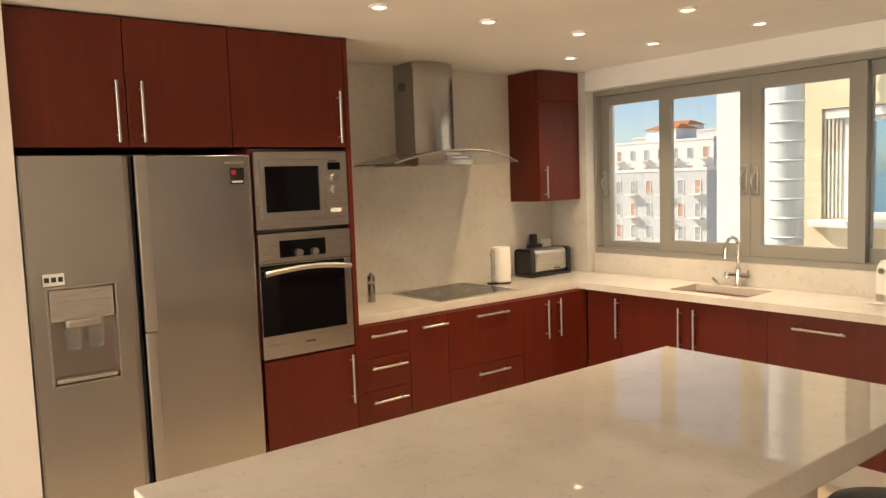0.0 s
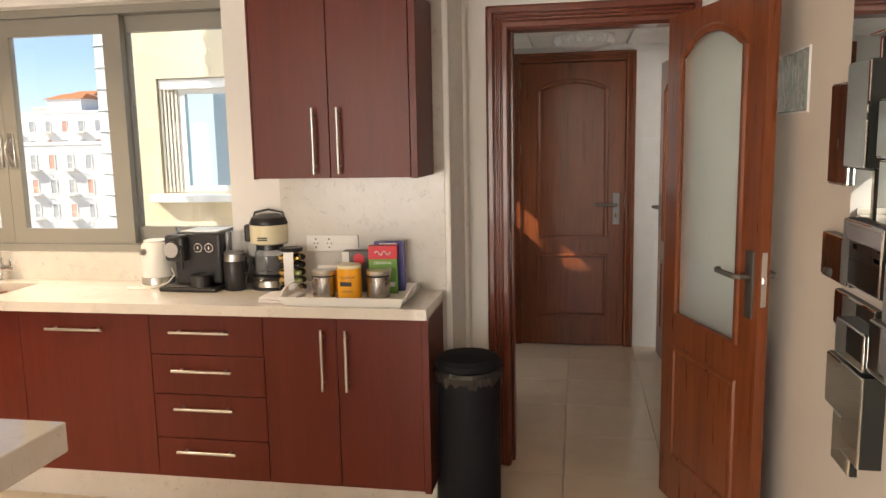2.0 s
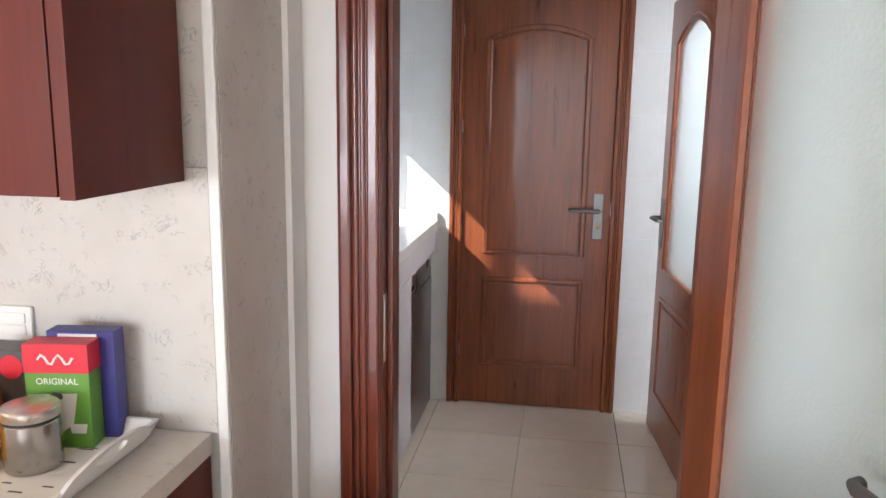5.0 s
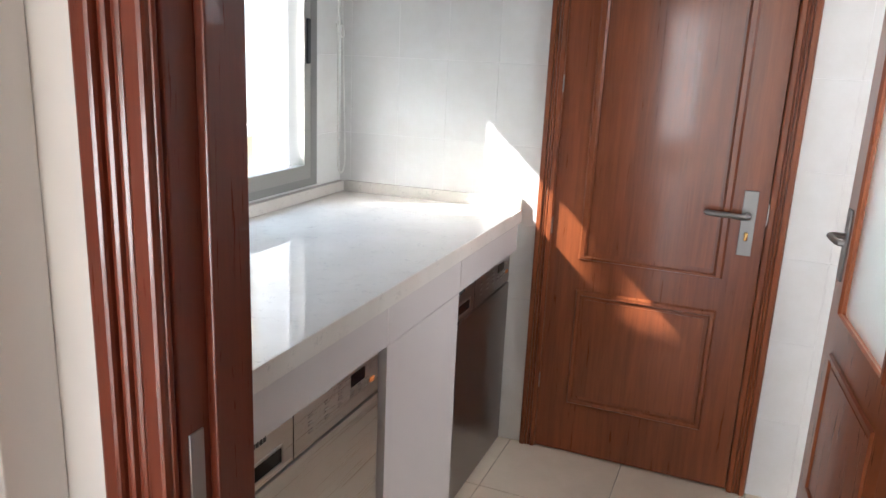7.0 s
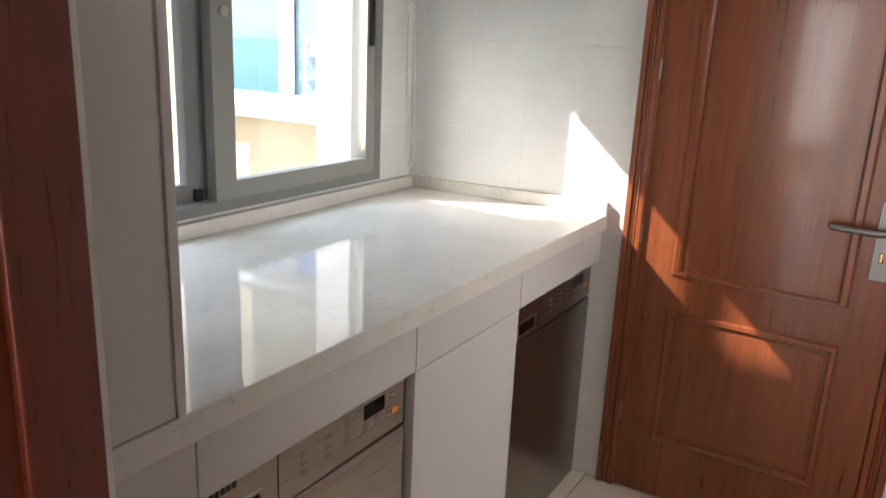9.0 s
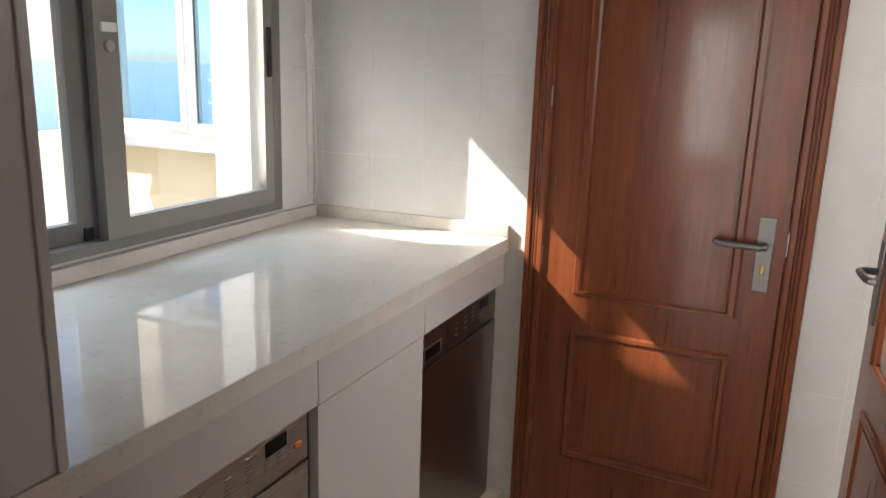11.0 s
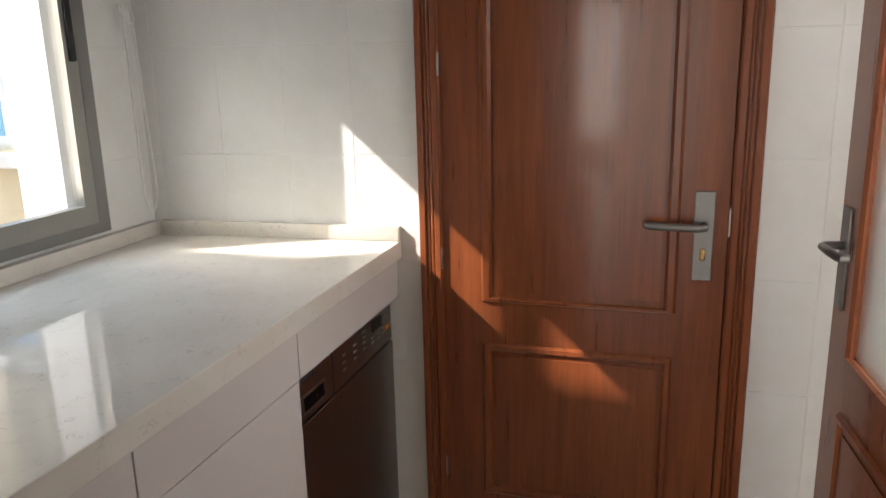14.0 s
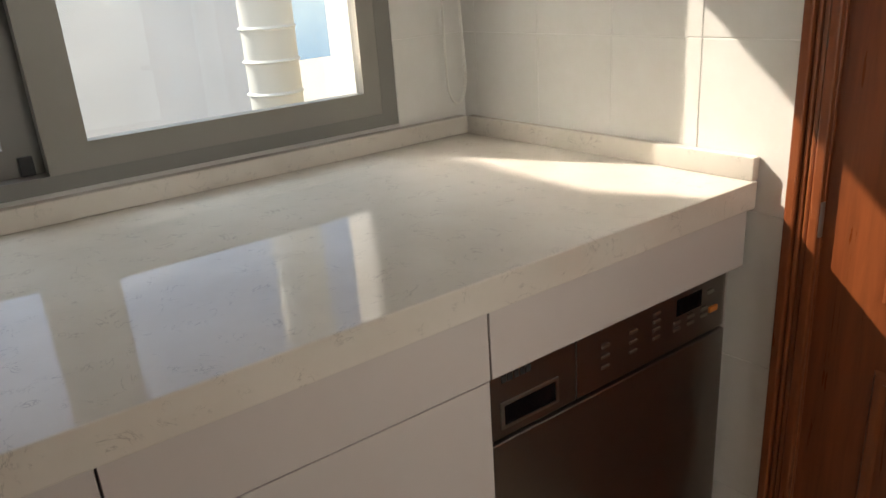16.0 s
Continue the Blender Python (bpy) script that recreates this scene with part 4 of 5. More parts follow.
# things on the worktop by the hob
mill = thing("pepper_mill", (-3.30, -1.66, 0.90), "slim brushed steel pepper mill", "pepper mill")
part("body", lathe([(0.022, 0), (0.022, 0.10), (0.021, 0.101)], 24), STEEL, mill)
part("head", lathe([(0.021, 0.103), (0.022, 0.105), (0.022, 0.145), (0.016, 0.152), (0.006, 0.153), (0.007, 0.163), (0.001, 0.165)], 24), STEEL, mill)
roll = thing("kitchen_roll", (-3.28, -0.70, 0.90), "white paper roll on a black stand with a steel wire", "kitchen roll")
part("paper", lathe([(0.018, 0.012), (0.057, 0.012), (0.059, 0.02), (0.059, 0.222), (0.055, 0.23), (0.02, 0.23), (0.018, 0.22)], 36), PAPER, roll)
part("stand", lathe([(0.062, 0), (0.062, 0.008), (0.05, 0.012)], 28, box(-0.02, -0.105, 0, 0.03, -0.05, 0.016, 0.003)), BLACK, roll)
part("wire", tube([(0.0, -0.085, 0.01), (0.0, -0.083, 0.17), (0.0, -0.09, 0.205), (0.005, -0.075, 0.22), (0.005, -0.06, 0.20), (0.005, -0.062, 0.05)], 0.0035, 8), CHROME, roll)
toast = thing("toaster", (-3.37, -0.235, 0.90), "long black and steel two slot toaster", "toaster")
part("side", box(-0.085, -0.185, 0.012, 0.085, -0.155, 0.185, 0.03, 4), BLACK, toast)
part("side", box(-0.085, 0.155, 0.012, 0.085, 0.185, 0.185, 0.03, 4), BLACK, toast)
part("body", box(-0.082, -0.16, 0.02, 0.082, 0.16, 0.183, 0.035, 5), STEEL_H, toast)
part("base", box(-0.088, -0.185, 0, 0.088, 0.185, 0.022, 0.008), BLACK, toast)
part("slot", box(-0.015, -0.13, 0.182, 0.015, 0.13, 0.186), BLACK, toast)
part("badge", box(0.083, 0.02, 0.045, 0.0845, 0.08, 0.052), INK, toast)
phone = thing("cordless_phone", (-3.49, -0.19, 0.90), "black cordless phone upright in its cradle", "phone")
part("cradle", box(-0.035, -0.05, 0, 0.035, 0.05, 0.20, 0.012), BLACK, phone)
part("handset", box(-0.02, -0.04, 0.18, 0.012, 0.02, 0.27, 0.010), BLACK, phone)
sock2 = thing("wall_socket", (-3.535, -0.05, 1.075), "white wall socket behind the toaster", "socket")
part("plate", box(-0.005, -0.04, -0.03, 0.006, 0.06, 0.045, 0.002), WHITEP, sock2)


# ---- things on the worktop by the window ----
ket = thing("kettle", (-1.27, -0.01, 0.90), "white electric milk kettle with a steel base ring", "kettle")
part("body", lathe([(0.066, 0.045), (0.068, 0.05), (0.067, 0.15), (0.060, 0.185), (0.052, 0.196), (0.001, 0.198)], 36), WHITEP, ket)
part("base_ring", lathe([(0.066, 0.012), (0.069, 0.014), (0.069, 0.044), (0.066, 0.046)], 36), STEEL_H, ket, "steel ring")
part("foot", lathe([(0.072, 0), (0.072, 0.010), (0.06, 0.013)], 36), WHITEP, ket)
part("lid", lathe([(0.05, 0.196), (0.052, 0.203), (0.04, 0.206), (0.001, 0.207)], 28), WHITEP, ket)
part("spout", rod(rod(bmesh.new(), (-0.02, -0.055, 0.158), (-0.024, -0.072, 0.160), 0.014), (-0.022, -0.066, 0.159), (-0.024, -0.074, 0.160), 0.010), SATIN, ket)
part("cord", tube([(0.06, 0.0, 0.09), (0.085, -0.01, 0.05), (0.07, -0.05, 0.02), (0.02, -0.095, 0.006), (-0.05, -0.10, 0.005), (-0.095, -0.085, 0.005), (-0.06, -0.07, 0.005), (0.0, -0.085, 0.006)], 0.0035, 8), CORD, ket)

cm = thing("capsule_machine", pose(-1.06, -0.01, 0.90) @ Matrix.Scale(1.07, 4), "black capsule coffee machine with a round steel lever hub", "coffee machine")
part("body", box(-0.085, -0.06, 0.02, 0.115, 0.11, 0.225, 0.012, 3), BLACK, cm)
part("top", box(-0.06, -0.05, 0.224, 0.10, 0.10, 0.232, 0.004), SATIN, cm)
part("head", box(-0.105, -0.10, 0.115, -0.02, 0.02, 0.222, 0.015, 3), BLACK, cm)
part("hub", rod(bmesh.new(), (-0.065, -0.098, 0.165), (-0.065, -0.118, 0.165), 0.032, 0.030, 28), SATIN, cm, "round satin steel hub")
part("lever", tube([(-0.10, 0.0, 0.236), (-0.07, -0.04, 0.228), (-0.045, -0.075, 0.205), (-0.03, -0.10, 0.17), (-0.028, -0.105, 0.09)], 0.006, 8), BLACK, cm)
for x in (0.022, 0.068):
    bt = part("button", rod(bmesh.new(), (x, -0.060, 0.168), (x, -0.066, 0.168), 0.019, 0.018, 24), CHROME, cm, "chrome rimmed round button")
    part("button_face", rod(bmesh.new(), (x, -0.066, 0.168), (x, -0.068, 0.168), 0.015, 0.015, 24), BLACK, bt)
    part("button_mark", box(x - 0.002, -0.0685, 0.162, x + 0.002, -0.068, 0.174), WHITEP, bt)
part("drip_base", box(-0.125, -0.125, 0, 0.12, 0.11, 0.018, 0.008, 3), BLACK, cm)
part("drip_grid", box(-0.11, -0.11, 0.018, -0.01, -0.02, 0.022, 0.002), STEEL_DARK, cm)
part("cup_stand", lathe([(0.042, 0.018), (0.042, 0.06), (0.038, 0.064), (0.001, 0.064)], 28, None, 0.035, -0.075), BLACK, cm)
part("water_tank", box(0.118, -0.03, 0.015, 0.185, 0.10, 0.228, 0.012, 3), CLEAR, cm, "clear plastic water tank")
fro = thing("milk_frother", (-0.885, -0.06, 0.90), "black milk frother jug with a clear lid", "frother")
part("jug", lathe([(0.043, 0), (0.045, 0.004), (0.045, 0.12), (0.043, 0.124)], 32), BLACK, fro)
part("collar", lathe([(0.043, 0.124), (0.044, 0.126), (0.040, 0.152), (0.036, 0.154)], 32), SATIN, fro, "steel collar")
part("lid", lathe([(0.040, 0.153), (0.043, 0.155), (0.041, 0.166), (0.001, 0.170)], 32), CLEAR, fro)
part("handle", tube([(0.043, 0, 0.15), (0.068, 0, 0.145), (0.073, 0, 0.11), (0.062, 0, 0.075), (0.045, 0, 0.068)], 0.006, 8), BLACK, fro)

fc = thing("filter_coffee_machine", pose(-0.742, -0.01, 0.90) @ Matrix.Scale(1.04, 4), "cream and black filter coffee maker with a glass jug", "coffee machine")
part("base", lathe([(0.078, 0), (0.078, 0.008), (0.07, 0.012)], 36), BLACK, fc)
part("base_band", lathe([(0.070, 0.010), (0.073, 0.012), (0.073, 0.038), (0.070, 0.040)], 36), STEEL_H, fc, "steel band")
part("hot_plate", lathe([(0.078, 0.040), (0.080, 0.044), (0.072, 0.054), (0.001, 0.055)], 36), BLACK, fc)
part("jug", lathe([(0.052, 0.056), (0.064, 0.064), (0.068, 0.10), (0.060, 0.15), (0.052, 0.17), (0.049, 0.17), (0.057, 0.15), (0.065, 0.10), (0.061, 0.066), (0.001, 0.060)], 36), CLEAR, fc, "clear glass jug")
part("jug_band", lathe([(0.052, 0.160), (0.058, 0.162), (0.056, 0.182), (0.001, 0.184)], 32), BLACK, fc)
part("jug_handle", tube([(0.05, -0.03, 0.165), (0.085, -0.05, 0.16), (0.092, -0.055, 0.11), (0.06, -0.035, 0.075)], 0.008, 8), BLACK, fc)
part("column", box(-0.05, 0.045, 0.04, 0.05, 0.085, 0.22, 0.012), BLACK, fc)
part("filter_housing", lathe([(0.070, 0.185), (0.078, 0.19), (0.079, 0.262), (0.076, 0.264)], 36), CREAM, fc, "cream plastic housing")
part("lid", lathe([(0.079, 0.264), (0.080, 0.270), (0.070, 0.292), (0.04, 0.304), (0.001, 0.306)], 36), BLACK, fc)
part("carry_handle", tube([(-0.072, 0, 0.27), (-0.06, 0, 0.31), (0.0, 0, 0.322), (0.06, 0, 0.31), (0.072, 0, 0.27)], 0.0045, 8), BLACK, fc)
part("water_spout", box(-0.105, -0.02, 0.19, -0.07, 0.02, 0.262, 0.01), BLACK, fc)
for k in range(2):
    part("badge", box(-0.02, -0.0805, 0.212 - 0.009 * k, 0.022, -0.078, 0.217 - 0.009 * k), INK, fc)

caps = thing("capsule_stand", pose(-0.605, -0.12, 0.90) @ Matrix.Scale(1.06, 4), "steel carousel of gold, black and green coffee capsules", "capsule stand")
part("foot", lathe([(0.045, 0), (0.045, 0.006), (0.02, 0.01)], 24), SATIN, caps)
for y in (-0.036, 0.036):
    part("upright", box(-0.020, y - 0.002, 0.008, 0.020, y + 0.002, 0.172, 0.001), SATIN, caps)
part("top", lathe([(0.03, 0.162), (0.042, 0.166), (0.045, 0.176), (0.040, 0.180), (0.001, 0.178)], 28), BLACK, caps)
for k in range(5):
    for a, mt in ((8, FOILBLACK), (48, GOLD), (132, FOILBLACK), (172, GOLD), (214, GOLD if k % 3 else FOILBLACK), (326, FOILGREEN if k in (1, 2) else (FOILBLACK if k % 2 else GOLD))):
        an = radians(a)
        dx, dy = math.cos(an), math.sin(an)
        z = 0.026 + 0.029 * k
        cp = part("capsule", rod(rod(bmesh.new(), (dx * 0.022, dy * 0.022, z), (dx * 0.046, dy * 0.046, z), 0.0145, 0.011, 14), (dx * 0.046, dy * 0.046, z), (dx * 0.052, dy * 0.052, z), 0.011, 0.006, 14), mt, caps)

# tray and what stands on it
tray = thing("tray", (-0.33, -0.205, 0.90), "white wooden tray with flared sides and cut-out grips", "tray")


def flared(w, d, h, flare, t):
    bmf = bmesh.new()
    rings_ = []
    for (e, z) in ((0, 0), (flare, h), (flare - t, h), (-t, t)):
        rings_.append([bmf.verts.new((sx * (w + e), sy * (d + e), z)) for sx, sy in ((-1, -1), (1, -1), (1, 1), (-1, 1))])
    for a, c in zip(rings_, rings_[1:]):
        for k in range(4):
            bmf.faces.new((a[k], a[(k + 1) % 4], c[(k + 1) % 4], c[k]))
    bmf.faces.new(rings_[0][::-1])
    bmf.faces.new(rings_[-1])
    return bmf


part("base", flared(0.225, 0.14, 0.036, 0.020, 0.008), WHITEP, tray, smooth=0)
for s in (-1, 1):
    pts = [(-0.125, 0.02)] + [(-0.125 + 0.25 * k / 12, 0.034 + 0.026 * math.sin(math.pi * k / 12) ** 0.6) for k in range(13)] + [(0.125, 0.02)]
    hole = [(0.045 * math.cos(a), 0.044 + 0.011 * math.sin(a)) for a in [k * math.pi / 8 for k in range(16)]]
    e = plate(pts, [hole], 0.232, 0.240, "x")
    for v in e.verts:
        v.co.x = s * (v.co.x + 0.25 * v.co.z)
    part("end_grip", e, WHITEP, tray, smooth=0)
part("liner", box(-0.21, -0.13, 0.0085, 0.21, 0.13, 0.0095), PAPER, tray, "paper liner with faded script")
random.seed(4)
for k in range(26):
    x, y = random.uniform(-0.19, 0.17), random.uniform(-0.11, 0.11)
    part("liner_mark", box(x, y, 0.0095, x + random.uniform(0.008, 0.035), y + 0.004, 0.0099), GREYCARD, tray)


def canister(x, y):
    c = thing("canister", (x, y, 0.910), "small steel canister with a lid on the tray", "canister", "canisters on the tray")
    part("body", lathe([(0.043, 0), (0.0455, 0.003), (0.0455, 0.082), (0.0435, 0.084)], 32), STEEL, c)
    part("seal", lathe([(0.043, 0.083), (0.044, 0.0835), (0.044, 0.0885), (0.043, 0.089)], 32), RUBBER, c)
    part("lid", lathe([(0.0455, 0.089), (0.0465, 0.091), (0.0465, 0.104), (0.044, 0.107), (0.001, 0.108)], 32), STEEL_H, c)
    return c


def words(parent, text, size, m, material, name="lettering"):
    cu = bpy.data.curves.new(name, "FONT")
    cu.body, cu.size, cu.align_x, cu.extrude = text, size, "CENTER", 0.0002
    tmp = bpy.data.objects.new(name, cu)
    me = bpy.data.meshes.new_from_object(tmp)
    bpy.data.objects.remove(tmp)
    me.materials.append(material)
    o = new(name, me)
    o.parent = parent
    o.matrix_basis = m
    return o


def curved_words(parent, text, size, radius, z, face_deg, material, name="lettering"):
    """Lettering bent round an upright cylinder."""
    o = words(parent, text, size, Matrix.Identity(4), material, name)
    for v in o.data.vertices:
        a = radians(face_deg) + v.co.x / radius
        r = radius + 0.0006 + v.co.z
        v.co = (r * math.cos(a), r * math.sin(a), z + v.co.y)
    return o


canister(-0.437, -0.222)
canister(-0.222, -0.207)
tin = thing("coffee_tin", (-0.333, -0.222, 0.910), "yellow coffee tin with a pale lid on the tray", "tin")
part("body", lathe([(0.046, 0), (0.0475, 0.002), (0.0475, 0.118), (0.046, 0.120)], 36), YELLOW, tin)
part("lid", lathe([(0.0478, 0.118), (0.049, 0.120), (0.049, 0.128), (0.046, 0.131), (0.001, 0.129)], 36), CREAM, tin, "pale plastic lid")
curved_words(tin, "PREMIUM", 0.014, 0.0475, 0.080, -82, GREYCARD)
part("mark", plate([(-0.022, 0.052), (0.022, 0.052), (0.022, 0.068), (-0.022, 0.068)], [], -0.0495, -0.0470), INK, tin, "black brand band")
curved_words(tin, "ORIGINAL", 0.010, 0.0475, 0.028, -82, GREYCARD)


def card_box(name, m, w, d, h, material, label):
    c = thing(name, m, label, "carton", "cartons on the tray")
    part("carton", box(-w / 2, -d / 2, 0, w / 2, d / 2, h, 0.0012, 1), material, c)
    return c


fb = card_box("coffee_filter_box", pose(-0.222, -0.118, 0.910, 0, 0, 9), 0.112, 0.045, 0.190, GREEN, "green and red carton of coffee filters")
part("top_band", box(-0.0568, -0.0235, 0.138, 0.0568, 0.0235, 0.1905, 0.001), RED, fb, "red upper band")
words(fb, "ORIGINAL", 0.016, pose(0.0, -0.0232, 0.118, 90), WHITEP)
part("brand_mark", tube([(-0.03 + 0.006 * k, -0.0242, 0.163 + 0.009 * math.sin(k * 1.3)) for k in range(11)], 0.0022, 6), WHITEP, fb)
part("filter_picture", plate([(-0.052, 0.098), (0.034, 0.102), (0.024, 0.045), (-0.020, 0.012)], [], -0.0238, -0.0225), PAPER, fb, smooth=0)
part("cup_picture", plate([(0.02, 0.028), (0.045, 0.028), (0.048, 0.045), (0.016, 0.045)], [], -0.0238, -0.0225), PAPER, fb, smooth=0)
part("coffee_picture", plate([(0.012 * math.cos(a) - 0.003, 0.096 + 0.008 * math.sin(a)) for a in [k * math.pi / 8 for k in range(16)]], [], -0.0245, -0.0235), GREYCARD, fb, smooth=0)
nb = card_box("tea_box", pose(-0.207, -0.070, 0.910, 0, 0, 8), 0.122, 0.04, 0.200, NAVY, "navy blue carton behind the filter box")
part("text_bar", box(0.0576, -0.012, 0.05, 0.0582, 0.010, 0.12), WHITEP, nb)
part("text_bar", box(-0.04, -0.0208, 0.180, 0.03, -0.0200, 0.195), WHITEP, nb)
tb = card_box("tea_box", pose(-0.335, -0.090, 0.910, 0, 0, 4), 0.115, 0.06, 0.165, GREYCARD, "dark tea carton with a red round emblem")
part("emblem", rod(bmesh.new(), (0.01, -0.0302, 0.135), (0.01, -0.0315, 0.135), 0.022, 0.022, 24), RED, tb)
part("pale_side", box(-0.0582, -0.03, 0, -0.030, -0.0304, 0.164), PAPER, tb)
ob_ = card_box("sachet_box", pose(-0.42, -0.110, 0.910, 0, 0, 2), 0.15, 0.05, 0.09, ORANGE, "open orange and brown carton of sachets")
part("flap", box(-0.07, -0.03, 0.09, 0.07, -0.028, 0.112), PAPER, ob_)
tw_ = thing("folded_cloth", (-0.60, -0.255, 0.90), "folded white kitchen cloth on the worktop", "cloth")
part("cloth", box(-0.072, -0.07, 0, 0.075, 0.075, 0.012, 0.006, 3), CLOTH, tw_)
part("fold", box(-0.070, -0.068, 0.0121, 0.073, 0.060, 0.024, 0.006, 3), CLOTH, tw_)

# socket plate
sk = thing("wall_socket", (-0.465, -0.010, 1.094), "white double socket and switch plate", "socket")
part("plate", box(-0.112, -0.010, -0.034, 0.112, 0, 0.034, 0.003), WHITEP, sk)
for x in (-0.07, -0.012):
    so = part("outlet", rod(bmesh.new(), (x, -0.0098, 0), (x, -0.0115, 0), 0.021, 0.020, 28), WHITEP, sk)
    for q in (-0.008, 0.008):
        part("pin_hole", rod(bmesh.new(), (x + q, -0.0114, 0), (x + q, -0.0119, 0), 0.0028, 0.0028, 10), INK, so)
    for q in (-0.017, 0.017):
        part("earth_clip", box(x - 0.003, -0.0121, q - 0.003, x + 0.003, -0.0112, q + 0.003), INK, so)
for z in (0.012, -0.012):
    part("switch", box(0.03, -0.0125, z - 0.0095, 0.10, -0.0095, z + 0.0095, 0.001), WHITEP, sk)

# pedal bin
bn = thing("pedal_bin", (0.128, -0.215, 0), "tall matt black pedal bin with a bag edge showing", "bin")
part("body", lathe([(0.118, 0.0), (0.122, 0.01), (0.122, 0.62), (0.120, 0.625)], 48), BINBLACK, bn)
part("base", lathe([(0.128, 0.0), (0.128, 0.018), (0.120, 0.022)], 48), BLACK, bn)
part("rim", lathe([(0.119, 0.626), (0.125, 0.628), (0.125, 0.642), (0.119, 0.644)], 48), BINBLACK, bn)
part("lid", lathe([(0.124, 0.648), (0.128, 0.654), (0.127, 0.672), (0.112, 0.688), (0.06, 0.698), (0.001, 0.700)], 48), BINBLACK, bn)
random.seed(8)
b = bmesh.new()
rows_ = []
for k in range(73):
    a = math.pi * 2 * k / 72
    r1 = 0.1255 + 0.004 * random.random()
    dz = 0.036 + 0.03 * random.random()
    rows_.append((b.verts.new((r1 * math.cos(a), r1 * math.sin(a), 0.647)), b.verts.new(((r1 + 0.006) * math.cos(a), (r1 + 0.006) * math.sin(a), 0.632)), b.verts.new(((r1 + 0.002) * math.cos(a), (r1 + 0.002) * math.sin(a), 0.647 - dz))))
for p_, q_ in zip(rows_, rows_[1:]):
    b.faces.new((p_[0], p_[1], q_[1], q_[0]))
    b.faces.new((p_[1], p_[2], q_[2], q_[1]))
part("bag_edge", b, mat("bin_bag", (0.03, 0.028, 0.026), 0.22), bn, "crumpled black bag edge", smooth=0)
part("pedal", box(-0.03, -0.175, 0.012, 0.03, -0.115, 0.022, 0.004), SATIN, bn, "steel pedal")

# glass blocks and mirrors on the side wall
for y in (-0.302, -0.472):
    g = thing("glass_block", (1.218, y, 1.578), "wavy clear glass block set in the wall", "glass block", "glass blocks")
    part("block", box(-0.012, -0.082, 0, 0.0, 0.082, 0.185, 0.008, 3), BLOCK, g)
    part("joint", plate(rect(-0.087, -0.006, 0.087, 0.191), [rect(-0.082, 0, 0.082, 0.185)], -0.006, 0.0, "x"), GROUT_W, g, smooth=0)
MIR = [(-0.85, -1.0, 1.38, 1.634, 0.030), (-0.95, -1.14, 1.66, 1.91, 0.020), (-1.03, -1.17, 1.43, 1.672, 0.050), (-1.15, -1.30, 1.72, 1.91, 0.050), (-1.215, -1.36, 1.455, 1.58, 0.044),
       (-1.26, -1.42, 1.318, 1.452, 0.052), (-1.0, -1.14, 1.30, 1.427, 0.020), (-0.843, -1.05, 1.135, 1.25, 0.032), (-1.07, -1.31, 1.158, 1.31, 0.054), (-1.318, -1.46, 1.116, 1.241, 0.050),
       (-0.925, -1.20, 1.02, 1.11, 0.020), (-1.03, -1.22, 0.97, 1.06, 0.046), (-0.93, -1.14, 0.81, 0.945, 0.032), (-1.12, -1.24, 0.75, 0.965, 0.052), (-1.225, -1.385, 0.98, 1.10, 0.040), (-0.97, -1.10, 0.67, 0.80, 0.022)]
mirror = thing("mirror", (1.22, -1.03, 0.57), "wall mirror made of many overlapping square mirror tiles", "mirror")
for y1, y0, z0, z1, dep in MIR:
    dep -= 0.006
    t_ = part("backing", box(-dep, y0 + 1.03, z0 - 0.57, 0, y1 + 1.03, z1 - 0.57), DARKEDGE, mirror, smooth=0)
    part("mirror_tile", box(-dep - 0.006, y0 + 1.03, z0 - 0.57, -dep, y1 + 1.03, z1 - 0.57, 0.004, 1), MIRROR, t_, smooth=0)

# ---- utility room ----
uw = thing("utility_worktop", (-0.38, 1.55, 0.909), "polished pale quartz utility worktop with low upstands", "worktop")
part("slab", box(-0.367, -0.993, 0.0, 0.40, 0.908, 0.05, 0.0025), QUARTZ, uw)
part("upstand", box(-0.366, -0.795, 0.05, -0.339, 0.855, 0.092, 0.003), QUARTZ, uw)
b = box(-0.52, -0.022, 0.959, 0.216, -0.0005, 1.001, 0.003)
bmesh.ops.transform(b, matrix=Matrix.Translation((0.38, -1.55, -0.909)) @ SKEW, verts=b.verts)
part("upstand", b, QUARTZ, uw)
# Grooves are thin strips on the slab; their shade is in the colour.
GROOVE = mat("groove_shade", (0.36, 0.33, 0.30), 0.5)
for k, (y0, y1) in enumerate(((0.30, 0.52), (0.27, 0.56), (0.24, 0.50), (0.22, 0.47), (0.25, 0.44))):
    part("drain_groove", box(-0.268 + 0.016 * k, y0, 0.0492, -0.2668 + 0.016 * k, y1, 0.0503), GROOVE, uw, "thin dark line for a drain groove in the worktop")
tc = thing("tall_boxing", (-0.38, 0.68, 0.960), "tall white panelled boxing standing on the worktop", "cabinet")
part("front_panel", box(0.372, -0.120, 0, 0.396, 0.072, 1.15, 0.002), PANELWHITE, tc)
part("side_panel", box(-0.366, 0.050, 0, 0.371, 0.072, 1.16, 0.002), PANELWHITE, tc)
part("edge_bead", box(0.396, 0.052, 0, 0.401, 0.066, 1.15, 0.002), PANELWHITE, tc)
uf = thing("utility_cabinet", (0.0, 1.6, 0), "white lacquered panels under the utility worktop", "cabinet")
for y0, y1 in ((-0.828, -0.2455), (-0.2425, 0.2565), (0.2595, 0.852)):
    part("top_rail", box(-0.02, y0, 0.800, 0.008, y1, 0.904, 0.0015), PANELWHITE, uf)
